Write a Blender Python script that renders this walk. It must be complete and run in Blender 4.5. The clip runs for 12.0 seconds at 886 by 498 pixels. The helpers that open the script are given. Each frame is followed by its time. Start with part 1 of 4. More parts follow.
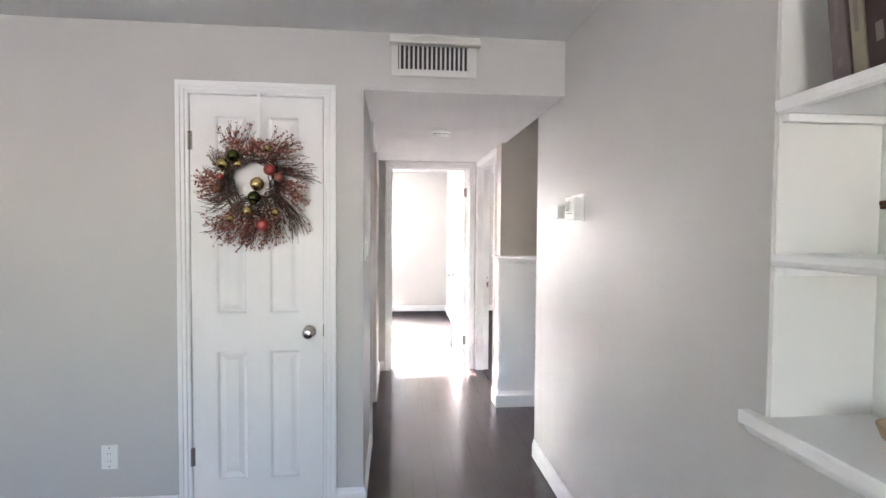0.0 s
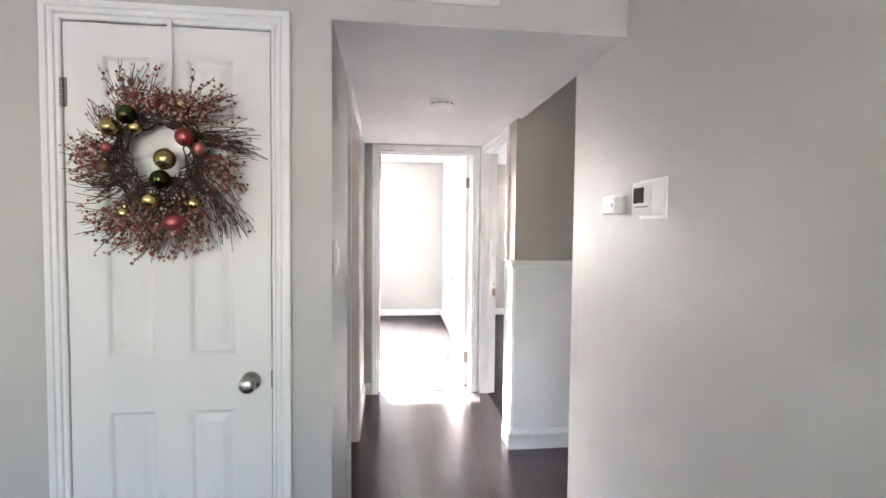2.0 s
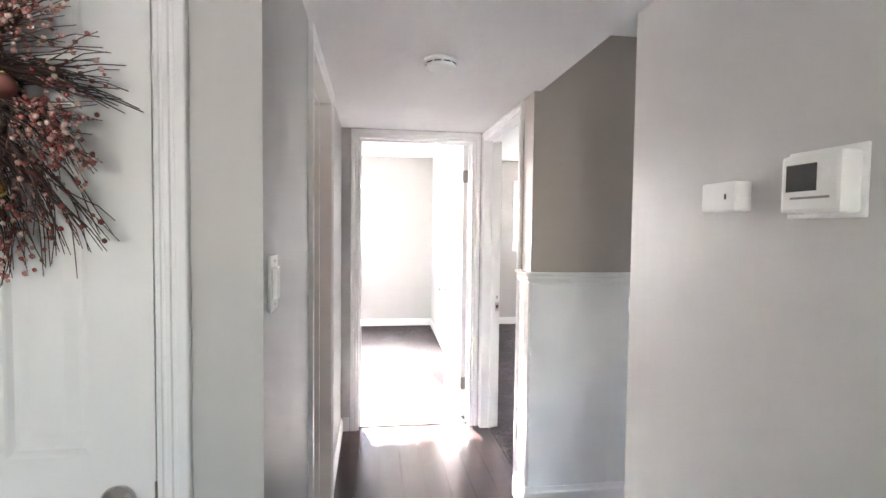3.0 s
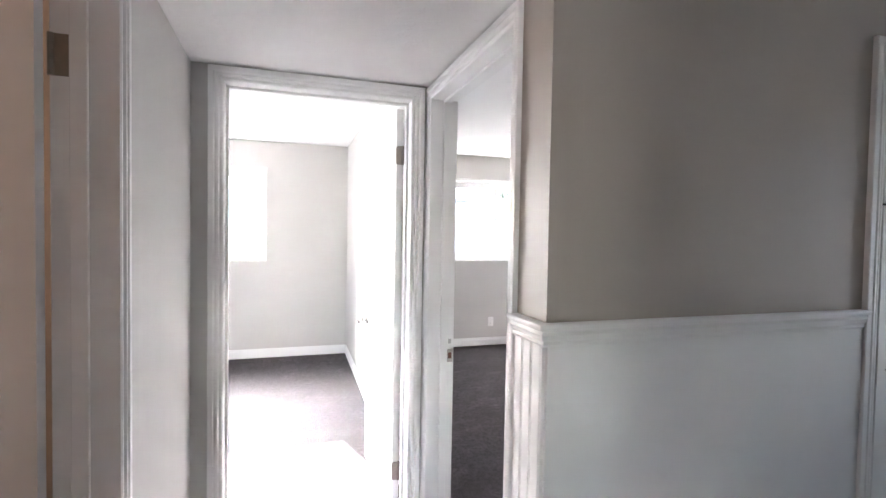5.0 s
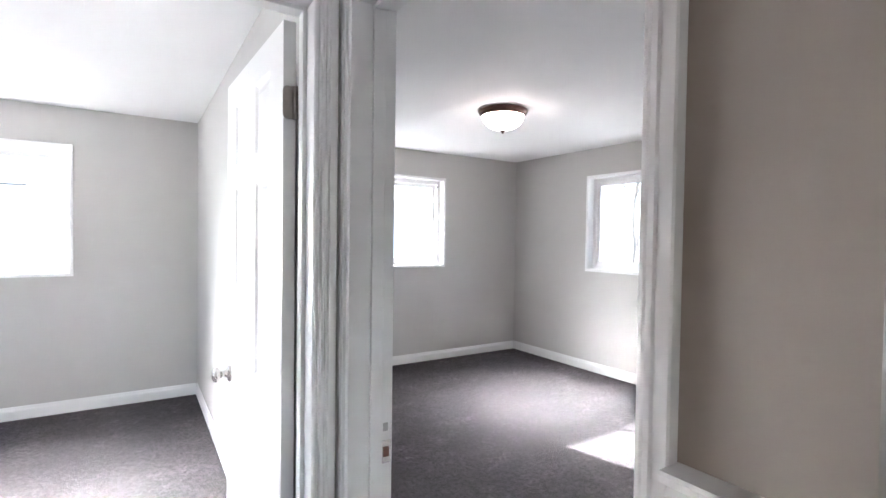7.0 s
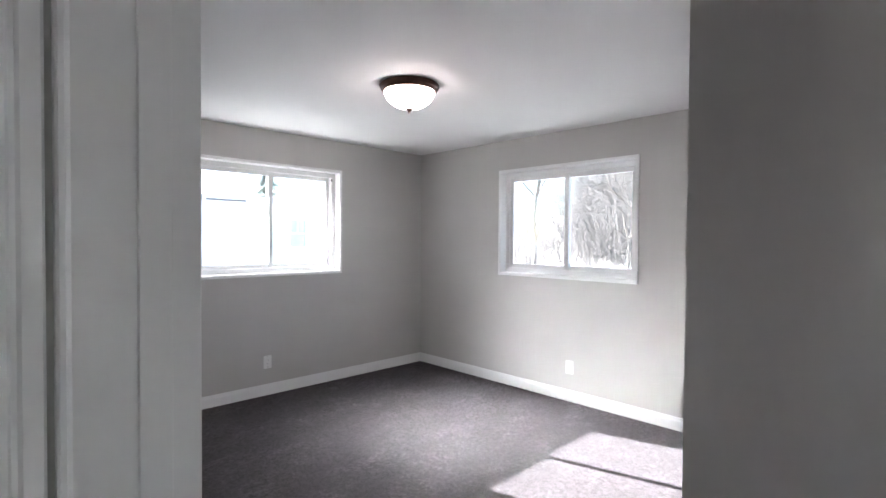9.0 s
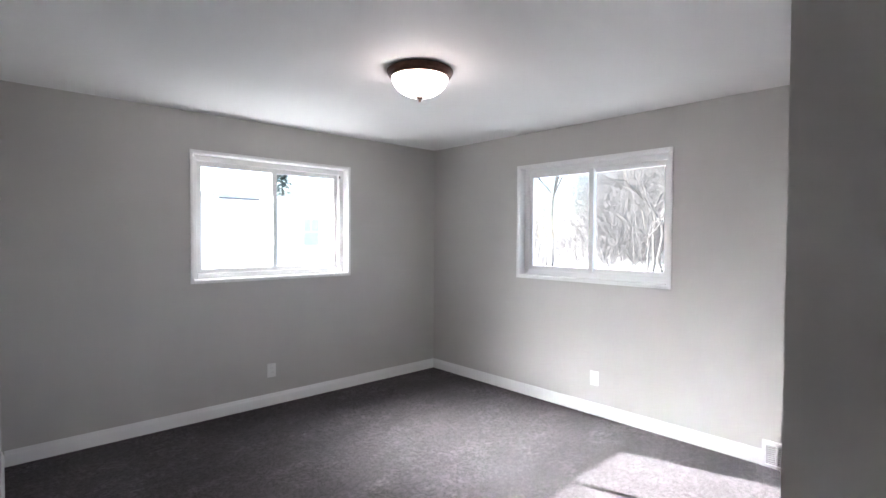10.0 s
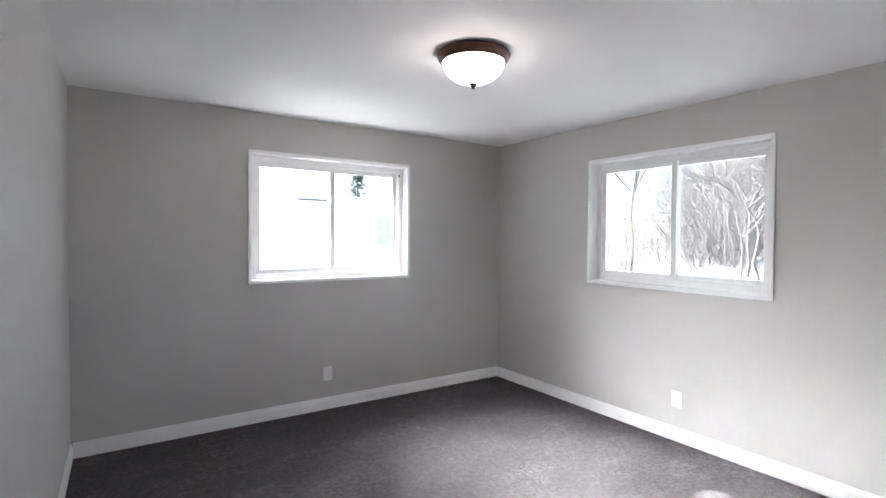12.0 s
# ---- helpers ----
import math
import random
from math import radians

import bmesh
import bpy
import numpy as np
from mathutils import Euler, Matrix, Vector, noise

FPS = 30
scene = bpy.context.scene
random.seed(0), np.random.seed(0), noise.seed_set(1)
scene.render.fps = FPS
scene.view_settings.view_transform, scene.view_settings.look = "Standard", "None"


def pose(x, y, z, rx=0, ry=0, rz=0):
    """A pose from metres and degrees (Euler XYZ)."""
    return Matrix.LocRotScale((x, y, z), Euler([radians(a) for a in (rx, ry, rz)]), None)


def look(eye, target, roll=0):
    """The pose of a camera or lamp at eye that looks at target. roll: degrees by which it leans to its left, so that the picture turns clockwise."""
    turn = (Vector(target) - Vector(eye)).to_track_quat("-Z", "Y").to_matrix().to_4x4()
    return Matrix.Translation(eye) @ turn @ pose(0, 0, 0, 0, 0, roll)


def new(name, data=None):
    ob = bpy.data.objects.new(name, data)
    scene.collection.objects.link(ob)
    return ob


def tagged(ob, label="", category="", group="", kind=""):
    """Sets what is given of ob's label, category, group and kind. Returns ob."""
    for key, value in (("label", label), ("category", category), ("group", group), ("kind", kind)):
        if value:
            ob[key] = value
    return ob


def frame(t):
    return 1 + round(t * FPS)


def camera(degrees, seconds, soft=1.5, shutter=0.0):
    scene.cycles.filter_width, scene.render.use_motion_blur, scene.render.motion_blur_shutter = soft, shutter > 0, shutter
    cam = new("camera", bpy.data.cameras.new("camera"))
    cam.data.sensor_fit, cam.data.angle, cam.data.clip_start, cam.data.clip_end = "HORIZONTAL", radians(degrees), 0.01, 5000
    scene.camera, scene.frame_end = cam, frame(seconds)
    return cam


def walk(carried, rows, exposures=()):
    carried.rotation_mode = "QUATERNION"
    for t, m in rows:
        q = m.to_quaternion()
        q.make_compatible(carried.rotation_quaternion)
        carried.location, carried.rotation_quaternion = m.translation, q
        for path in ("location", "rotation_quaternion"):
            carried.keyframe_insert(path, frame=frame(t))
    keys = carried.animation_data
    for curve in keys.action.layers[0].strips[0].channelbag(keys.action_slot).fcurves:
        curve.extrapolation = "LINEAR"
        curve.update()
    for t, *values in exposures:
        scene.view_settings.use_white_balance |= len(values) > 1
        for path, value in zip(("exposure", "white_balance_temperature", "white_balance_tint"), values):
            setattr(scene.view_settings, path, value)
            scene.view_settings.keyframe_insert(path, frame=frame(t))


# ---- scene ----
cam = camera(83.7, 12.0)
PATH = [
    (0, (0.048, 0.164, 1.403), (0.245, 2.153, 1.333), 0.4),
    (0.5, (0.046, 0.227, 1.41), (0.252, 2.215, 1.337), 0.4),
    (1, (0.063, 0.414, 1.409), (0.275, 2.401, 1.328), 0.5),
    (1.5, (0.061, 0.662, 1.421), (0.277, 2.648, 1.342), 0.5),
    (2, (0.078, 0.971, 1.424), (0.306, 2.956, 1.334), 0.6),
    (2.5, (0.09, 1.315, 1.429), (0.336, 3.297, 1.34), 0.6),
    (4.3, (0.189, 2.544, 1.441), (0.663, 4.486, 1.371), 1.0),
    (4.7, (0.222, 2.771, 1.45), (0.777, 4.692, 1.385), 1.0),
    (5, (0.254, 2.932, 1.437), (0.867, 4.834, 1.375), 1.0),
    (5.5, (0.304, 3.203, 1.45), (1.014, 5.071, 1.394), 1.0),
    (6, (0.319, 3.46, 1.448), (1.162, 5.273, 1.394), 1.0),
    (6.5, (0.339, 3.692, 1.445), (1.305, 5.443, 1.397), 1.0),
    (7, (0.4, 3.907, 1.448), (1.487, 5.585, 1.4), 0.8),
    (7.3, (0.442, 4.007, 1.448), (1.611, 5.63, 1.404), 0.8),
    (7.5, (0.473, 4.071, 1.445), (1.695, 5.653, 1.403), 0.7),
    (7.7, (0.504, 4.128, 1.446), (1.774, 5.672, 1.403), 0.8),
    (9.5, (0.918, 4.575, 1.453), (2.322, 5.999, 1.414), 0.3),
    (10, (1.012, 4.676, 1.473), (2.368, 6.145, 1.424), 0.3),
    (10.5, (1.079, 4.737, 1.464), (2.367, 6.267, 1.42), 0.3),
    (11, (1.158, 4.789, 1.479), (2.371, 6.378, 1.43), 0.4),
    (11.5, (1.232, 4.803, 1.476), (2.388, 6.434, 1.427), 0.4),
    (12, (1.276, 4.811, 1.478), (2.397, 6.466, 1.429), 0.5),
]
EXPOSURES = [(0.0, 5.5, 6320, 19), (2.5, 5.48, 6300, 17), (4.5, 5.22, 6120, 16), (5.5, 4.8, 6020, 15), (6.5, 4.5, 5920, 15), (7.5, 4.2, 5820, 14), (9.5, 3.86, 5860, 14), (12.0, 3.84, 5840, 14)]
walk(cam, [(t, look(eye, target, roll)) for t, eye, target, roll in PATH], EXPOSURES)

# ---- world, sun, lamps of the place, added fill lamps ----
SUN_EL = radians(23.8)
SUN_AZ = radians(-14.8)
world = bpy.data.worlds.new("daylight")
scene.world = world
world.use_nodes = True
wn = world.node_tree
sky = wn.nodes.new("ShaderNodeTexSky")
sky.sky_type = 'NISHITA'
sky.sun_disc = False
sky.sun_elevation = SUN_EL
sky.sun_rotation = SUN_AZ
sky.dust_density = 0.3
bgnode = wn.nodes["Background"]
wn.links.new(sky.outputs["Color"], bgnode.inputs["Color"])
bgnode.inputs["Strength"].default_value = 0.05

sun_data = bpy.data.lights.new("sun", 'SUN')
sun_data.energy = 4.7
sun_data.angle = radians(0.5)
sun_data.color = (1.0, 0.95, 0.88)
sun = new("sun", sun_data)
s_dir = Vector((math.sin(SUN_AZ) * math.cos(SUN_EL), math.cos(SUN_AZ) * math.cos(SUN_EL), math.sin(SUN_EL)))
sun.matrix_world = look(s_dir * 40, (0, 0, 0))


def area_lamp(name, eye, target, w, h, watts, colour):
    d = bpy.data.lights.new(name, 'AREA')
    d.shape, d.size, d.size_y, d.energy, d.color = 'RECTANGLE', w, h, watts, colour
    ob = new(name, d)
    ob.matrix_world = look(eye, target)
    return ob


# the sky's light through windows assumed behind the walker and out of view
area_lamp("window_light_south", (-0.70, -3.19, 1.38), (-0.6, 0.0, 1.55), 1.56, 1.22, 0.48, (1.0, 0.855, 0.705))
area_lamp("window_light_west", (-4.19, -1.5, 1.45), (0.0, -1.4, 1.5), 0.96, 1.06, 0.10, (1.0, 0.89, 0.76))
# fill lamp added for the end bedroom; no west window is known there
area_lamp("bedroom_fill_light", (-2.59, 6.9, 1.6), (0.0, 6.9, 1.95), 1.35, 0.95, 0.85, (0.95, 0.97, 1.0))
# fill lamp added at the passage end; no lit opening is known there
area_lamp("passage_fill_light", (3.59, 3.61, 1.32), (0.0, 3.61, 1.2), 0.32, 1.4, 0.016, (1.0, 0.84, 0.70))


def bulb(name, place, watts, size, colour):
    d = bpy.data.lights.new(name, 'POINT')
    d.energy, d.shadow_soft_size, d.color = watts, size, colour
    ob = new(name, d)
    ob.location = place
    return ob


bulb("bathroom_bulb", (-1.75, 3.86, 1.95), 0.60, 0.06, (1.0, 0.74, 0.56))


# ---- materials ----
def material(name):
    m = bpy.data.materials.new(name)
    m.use_nodes = True
    nt = m.node_tree
    return m, nt, nt.nodes["Principled BSDF"]


def mix_colour(nt, fac, a, b):
    mx = nt.nodes.new("ShaderNodeMix")
    mx.data_type = 'RGBA'
    if isinstance(fac, float):
        mx.inputs[0].default_value = fac
    else:
        nt.links.new(fac, mx.inputs[0])
    for sock, v in ((mx.inputs[6], a), (mx.inputs[7], b)):
        if isinstance(v, tuple):
            sock.default_value = (*v, 1)
        else:
            nt.links.new(v, sock)
    return mx.outputs[2]


def noise_tex(nt, scale, detail=3.0, rough=0.55, stretch=None, coord="Object"):
    tc = nt.nodes.new("ShaderNodeTexCoord")
    n = nt.nodes.new("ShaderNodeTexNoise")
    n.inputs["Scale"].default_value = scale
    n.inputs["Detail"].default_value = detail
    n.inputs["Roughness"].default_value = rough
    src = tc.outputs[coord]
    if stretch:
        mp = nt.nodes.new("ShaderNodeMapping")
        mp.inputs["Scale"].default_value = stretch
        nt.links.new(src, mp.inputs["Vector"])
        src = mp.outputs["Vector"]
    nt.links.new(src, n.inputs["Vector"])
    return n.outputs["Fac"]


def ramp(nt, fac, lo, hi):
    r = nt.nodes.new("ShaderNodeMapRange")
    r.inputs[1].default_value, r.inputs[2].default_value = lo, hi
    nt.links.new(fac, r.inputs[0])
    return r.outputs[0]


def bump(nt, bsdf, fac, strength, distance):
    b = nt.nodes.new("ShaderNodeBump")
    b.inputs["Strength"].default_value = strength
    b.inputs["Distance"].default_value = distance
    nt.links.new(fac, b.inputs["Height"])
    nt.links.new(b.outputs["Normal"], bsdf.inputs["Normal"])


def paint(name, col, var=0.04, rough=0.5, grain=140.0, gdist=0.0006, big=0.8):
    m, nt, p = material(name)
    n = ramp(nt, noise_tex(nt, big, 4.0), 0.3, 0.7)
    a = tuple(c * (1 - var) for c in col)
    b = tuple(min(1.0, c * (1 + var)) for c in col)
    nt.links.new(mix_colour(nt, n, a, b), p.inputs["Base Color"])
    r2 = nt.nodes.new("ShaderNodeMapRange")
    r2.inputs[3].default_value, r2.inputs[4].default_value = rough - 0.06, rough + 0.06
    nt.links.new(noise_tex(nt, 9.0, 3.0), r2.inputs[0])
    nt.links.new(r2.outputs[0], p.inputs["Roughness"])
    bump(nt, p, noise_tex(nt, grain, 3.0), 0.35, gdist)
    return m


WALL = paint("greige_wall_paint", (0.515, 0.503, 0.484), 0.025, 0.50, 160.0, 0.0008)
NOOKP = paint("beige_passage_paint", (0.405, 0.365, 0.322), 0.03, 0.5, 160.0, 0.0008)
BATHWALL = paint("tan_bathroom_paint", (0.50, 0.42, 0.34), 0.04, 0.5)
TRIM = paint("white_semigloss_trim", (0.82, 0.82, 0.815), 0.015, 0.34, 60.0, 0.0001, 2.0)
DOORW = paint("white_painted_door", (0.80, 0.795, 0.785), 0.015, 0.36, 70.0, 0.0004, 2.0)
VINYL = paint("white_window_vinyl", (0.83, 0.83, 0.83), 0.01, 0.3, 40.0, 0.0002, 2.0)
PLASTIC = paint("white_plastic", (0.80, 0.80, 0.78), 0.01, 0.35, 30.0, 0.0002, 3.0)
ALCOVE = paint("pale_grey_alcove_paint", (0.66, 0.665, 0.64), 0.02, 0.4, 80.0, 0.0004)
CEIL = paint("smooth_white_ceiling", (0.87, 0.87, 0.87), 0.02, 0.75, 120.0, 0.001)
DARKPL = paint("dark_display", (0.035, 0.04, 0.04), 0.1, 0.25, 30.0, 0.0001)
# near-black colour painted in for shade inside gaps
GAPSHADE = paint("painted_gap_shade", (0.03, 0.028, 0.026), 0.2, 0.6)
SIDING = paint("white_siding", (0.88, 0.86, 0.82), 0.03, 0.6, 20.0, 0.002)
ROOFM = paint("grey_shingle_roof", (0.62, 0.62, 0.62), 0.3, 0.9, 30.0, 0.006, 6.0)
EXTBRICK = paint("outer_wall_render", (0.45, 0.40, 0.36), 0.1, 0.9, 20.0, 0.004)
GUTTER = paint("dark_gutter_metal", (0.085, 0.082, 0.078), 0.1, 0.5)


def make_knockdown():
    m, nt, p = material("knockdown_ceiling")
    n = ramp(nt, noise_tex(nt, 1.4, 4.0), 0.35, 0.65)
    nt.links.new(mix_colour(nt, n, (0.83, 0.83, 0.83), (0.88, 0.88, 0.88)), p.inputs["Base Color"])
    p.inputs["Roughness"].default_value = 0.62
    k = ramp(nt, noise_tex(nt, 16.0, 5.0, 0.6), 0.48, 0.62)
    bump(nt, p, k, 0.45, 0.003)
    return m


KNOCK = make_knockdown()


def make_wood():
    m, nt, p = material("espresso_laminate_plank")
    info = nt.nodes.new("ShaderNodeObjectInfo")
    grain = noise_tex(nt, 3.0, 6.0, 0.65, (22.0, 1.2, 22.0))
    g = ramp(nt, grain, 0.35, 0.7)
    base = mix_colour(nt, info.outputs["Random"], (0.020, 0.011, 0.0105), (0.031, 0.017, 0.0155))
    light = mix_colour(nt, info.outputs["Random"], (0.036, 0.020, 0.018), (0.048, 0.027, 0.024))
    nt.links.new(mix_colour(nt, g, base, light), p.inputs["Base Color"])
    r2 = nt.nodes.new("ShaderNodeMapRange")
    r2.inputs[3].default_value, r2.inputs[4].default_value = 0.20, 0.29
    p.inputs["Specular IOR Level"].default_value = 0.40
    nt.links.new(grain, r2.inputs[0])
    nt.links.new(r2.outputs[0], p.inputs["Roughness"])
    bump(nt, p, grain, 0.15, 0.0002)
    return m


WOOD = make_wood()
SUBFLOOR = paint("dark_subfloor", (0.02, 0.013, 0.012), 0.2, 0.6)


def make_carpet():
    m, nt, p = material("charcoal_cut_pile_carpet")
    fine = noise_tex(nt, 170.0, 3.0, 0.75)
    tuft = noise_tex(nt, 38.0, 5.0, 0.8)
    patch = ramp(nt, noise_tex(nt, 9.0, 4.0, 0.6), 0.36, 0.66)
    sweep = ramp(nt, noise_tex(nt, 2.3, 5.0, 0.6, (1.0, 1.7, 1.0)), 0.38, 0.64)
    c1 = mix_colour(nt, sweep, (0.074, 0.067, 0.069), (0.172, 0.160, 0.164))
    c1 = mix_colour(nt, patch, (0.090, 0.082, 0.084), c1)
    c2 = mix_colour(nt, ramp(nt, tuft, 0.42, 0.60), (0.050, 0.0455, 0.047), c1)
    c3 = mix_colour(nt, ramp(nt, fine, 0.44, 0.60), (0.042, 0.038, 0.039), (0.225, 0.209, 0.213))
    nt.links.new(mix_colour(nt, 0.30, c2, c3), p.inputs["Base Color"])
    p.inputs["Roughness"].default_value = 1.0
    p.inputs["Specular IOR Level"].default_value = 0.0
    bump(nt, p, tuft, 1.0, 0.009)
    return m


CARPET = make_carpet()


def metal(name, col, rough, var=0.15):
    m, nt, p = material(name)
    n = noise_tex(nt, 40.0, 3.0)
    nt.links.new(mix_colour(nt, n, tuple(c * (1 - var) for c in col), tuple(min(1, c * (1 + var)) for c in col)), p.inputs["Base Color"])
    p.inputs["Metallic"].default_value = 1.0
    p.inputs["Roughness"].default_value = rough
    return m


NICKEL = metal("brushed_nickel", (0.62, 0.60, 0.57), 0.24)
HINGEM = metal("dull_steel_hinge", (0.26, 0.235, 0.21), 0.42)
BRONZE = metal("oil_rubbed_bronze", (0.11, 0.062, 0.045), 0.36, 0.3)
GOLD = metal("gold_ornament", (0.66, 0.53, 0.23), 0.27)
REDM = metal("red_ornament", (0.50, 0.13, 0.12), 0.33)
PINKM = metal("rose_ornament", (0.55, 0.22, 0.19), 0.34)
GREENM = metal("dark_green_ornament", (0.085, 0.10, 0.035), 0.22)
BROWNM = metal("brown_ornament", (0.26, 0.14, 0.09), 0.3)


def island_colour(name, cols, rough):
    m, nt, p = material(name)
    g = nt.nodes.new("ShaderNodeNewGeometry")
    r = nt.nodes.new("ShaderNodeValToRGB")
    r.color_ramp.interpolation = 'LINEAR'
    el = r.color_ramp.elements
    el[0].color = (*cols[0], 1)
    el[1].color = (*cols[-1], 1)
    for i, c in enumerate(cols[1:-1]):
        e = el.new((i + 1) / (len(cols) - 1))
        e.color = (*c, 1)
    nt.links.new(g.outputs["Random Per Island"], r.inputs["Fac"])
    nt.links.new(r.outputs["Color"], p.inputs["Base Color"])
    p.inputs["Roughness"].default_value = rough
    return m


TWIG = island_colour("dry_brown_twigs", [(0.035, 0.021, 0.017), (0.075, 0.045, 0.037), (0.13, 0.085, 0.07)], 0.7)
# the palest berry colours are glints painted into the ramp
BERRY = island_colour("glittered_berries_painted_glints", [(0.30, 0.055, 0.05), (0.40, 0.15, 0.12), (0.13, 0.05, 0.04), (0.34, 0.10, 0.09), (0.66, 0.46, 0.38), (0.42, 0.20, 0.16), (0.80, 0.66, 0.56)], 0.25)
BARK = island_colour("grey_winter_bark", [(0.085, 0.075, 0.065), (0.15, 0.135, 0.12)], 0.9)
BRUSH = island_colour("dry_winter_brush", [(0.07, 0.065, 0.062), (0.12, 0.113, 0.106), (0.20, 0.188, 0.176)], 0.95)
EVERG = island_colour("evergreen_needles", [(0.045, 0.06, 0.04), (0.075, 0.095, 0.065)], 0.8)


def make_ground():
    m, nt, p = material("dormant_lawn")
    n = ramp(nt, noise_tex(nt, 0.6, 6.0, 0.65), 0.3, 0.7)
    n2 = ramp(nt, noise_tex(nt, 14.0, 4.0), 0.3, 0.7)
    c = mix_colour(nt, n, (0.58, 0.57, 0.53), (0.76, 0.75, 0.71))
    lawn = mix_colour(nt, n2, c, (0.62, 0.60, 0.54))
    litter = mix_colour(nt, n2, (0.15, 0.135, 0.12), (0.26, 0.24, 0.215))
    tc = nt.nodes.new("ShaderNodeTexCoord")
    sep = nt.nodes.new("ShaderNodeSeparateXYZ")
    nt.links.new(tc.outputs["Object"], sep.inputs[0])
    nt.links.new(mix_colour(nt, ramp(nt, sep.outputs[0], 24.0, 28.0), lawn, litter), p.inputs["Base Color"])
    p.inputs["Roughness"].default_value = 0.95
    bump(nt, p, noise_tex(nt, 20.0, 4.0), 0.8, 0.03)
    return m


GROUND = make_ground()


def make_glass():
    m, nt, p = material("window_glass")
    p.inputs["Base Color"].default_value = (0.97, 0.99, 0.98, 1)
    p.inputs["Roughness"].default_value = 0.0
    p.inputs["Transmission Weight"].default_value = 1.0
    p.inputs["IOR"].default_value = 1.45
    return m


GLASS = make_glass()


def make_bowl():
    m, nt, p = material("lit_frosted_glass")
    p.inputs["Base Color"].default_value = (0.9, 0.88, 0.84, 1)
    p.inputs["Roughness"].default_value = 0.4
    p.inputs["Emission Color"].default_value = (1.0, 0.84, 0.73, 1)
    p.inputs["Emission Strength"].default_value = 1.8
    return m


BOWL = make_bowl()


def plain(name, col, rough=0.6):
    return paint(name, col, 0.12, rough, 90.0, 0.0005, 12.0)


# ---- building helpers ----
def box(bm, lo, hi, bev=0.0):
    c = [(a + b) / 2 for a, b in zip(lo, hi)]
    s = [abs(b - a) for a, b in zip(lo, hi)]
    r = bmesh.ops.create_cube(bm, size=1.0, matrix=Matrix.Translation(c) @ Matrix.Diagonal((*s, 1)))
    if bev:
        es = list({e for v in r["verts"] for e in v.link_edges})
        bmesh.ops.bevel(bm, geom=es, offset=min(bev, min(s) * 0.4), segments=2, profile=0.6, affect='EDGES')


def prism(bm, prof, m, length, cut0=0.0, cut1=0.0):
    """prof: (u, v) outline; w runs along the length. cut: how far the end is mitred for each metre of u."""
    a = [bm.verts.new(m @ Vector((u, v, cut0 * u))) for u, v in prof]
    b = [bm.verts.new(m @ Vector((u, v, length - cut1 * u))) for u, v in prof]
    n = len(prof)
    for i in range(n):
        j = (i + 1) % n
        bm.faces.new((a[i], a[j], b[j], b[i]))
    bm.faces.new(list(reversed(a)))
    bm.faces.new(b)


def axes(o, u, v, w):
    return Matrix((Vector((u[0], v[0], w[0], o[0])), Vector((u[1], v[1], w[1], o[1])), Vector((u[2], v[2], w[2], o[2])), Vector((0, 0, 0, 1))))


def lathe(bm, prof, m, seg=32):
    """prof: (r, h) from one end to the other, turned about local z."""
    rings = []
    for r, h in prof:
        if r < 1e-5:
            rings.append([bm.verts.new(m @ Vector((0, 0, h)))])
        else:
            rings.append([bm.verts.new(m @ Vector((r * math.cos(2 * math.pi * k / seg), r * math.sin(2 * math.pi * k / seg), h))) for k in range(seg)])
    for p, q in zip(rings, rings[1:]):
        for k in range(seg):
            l = (k + 1) % seg
            if len(p) == 1 and len(q) > 1:
                bm.faces.new((p[0], q[k], q[l]))
            elif len(q) == 1 and len(p) > 1:
                bm.faces.new((p[k], p[l], q[0]))
            elif len(p) > 1:
                bm.faces.new((p[k], p[l], q[l], q[k]))


def mesh_of(name, bm, mat, smooth=False):
    bmesh.ops.recalc_face_normals(bm, faces=bm.faces)
    me = bpy.data.meshes.new(name)
    bm.to_mesh(me)
    bm.free()
    me.materials.append(mat)
    if smooth:
        for p in me.polygons:
            p.use_smooth = True
    return me


def part(name, bm, mat, parent, label="", smooth=False):
    ob = new(name, mesh_of(name, bm, mat, smooth))
    if parent is not None:
        ob.parent = parent
    if label:
        ob["label"] = label
    return ob


def thing(name, place, label, category, group="", kind="", rz=0.0):
    ob = new(name)
    ob.matrix_world = pose(*place, 0, 0, rz)
    return tagged(ob, label, category, group, kind)


def structure(name, bm, mat, label, category):
    ob = new(name, mesh_of(name, bm, mat))
    return tagged(ob, label, category, "", "structure")


def wall(name, axis, a0, a1, t0, t1, z0, z1, holes, mat, label):
    """A wall along x or y from a0 to a1, its thickness from t0 to t1, with openings (b0, b1, zlow, zhigh)."""
    bm = bmesh.new()

    def put(b0, b1, y0, y1):
        if b1 - b0 < 1e-4 or y1 - y0 < 1e-4:
            return
        if axis == "x":
            box(bm, (b0, t0, y0), (b1, t1, y1))
        else:
            box(bm, (t0, b0, y0), (t1, b1, y1))
    at = a0
    for b0, b1, zl, zh in sorted(holes):
        put(at, b0, z0, z1)
        put(b0, b1, z0, zl)
        put(b0, b1, zh, z1)
        at = b1
    put(at, a1, z0, z1)
    return structure(name, bm, mat, label, "wall")


# ---- large structure ----
MAIN_C, HALL_C, BED_C = 2.392, 2.108, 2.432
TOPZ = 2.62
FAR, EAST = 8.82, 4.70
GW = "greige painted drywall"

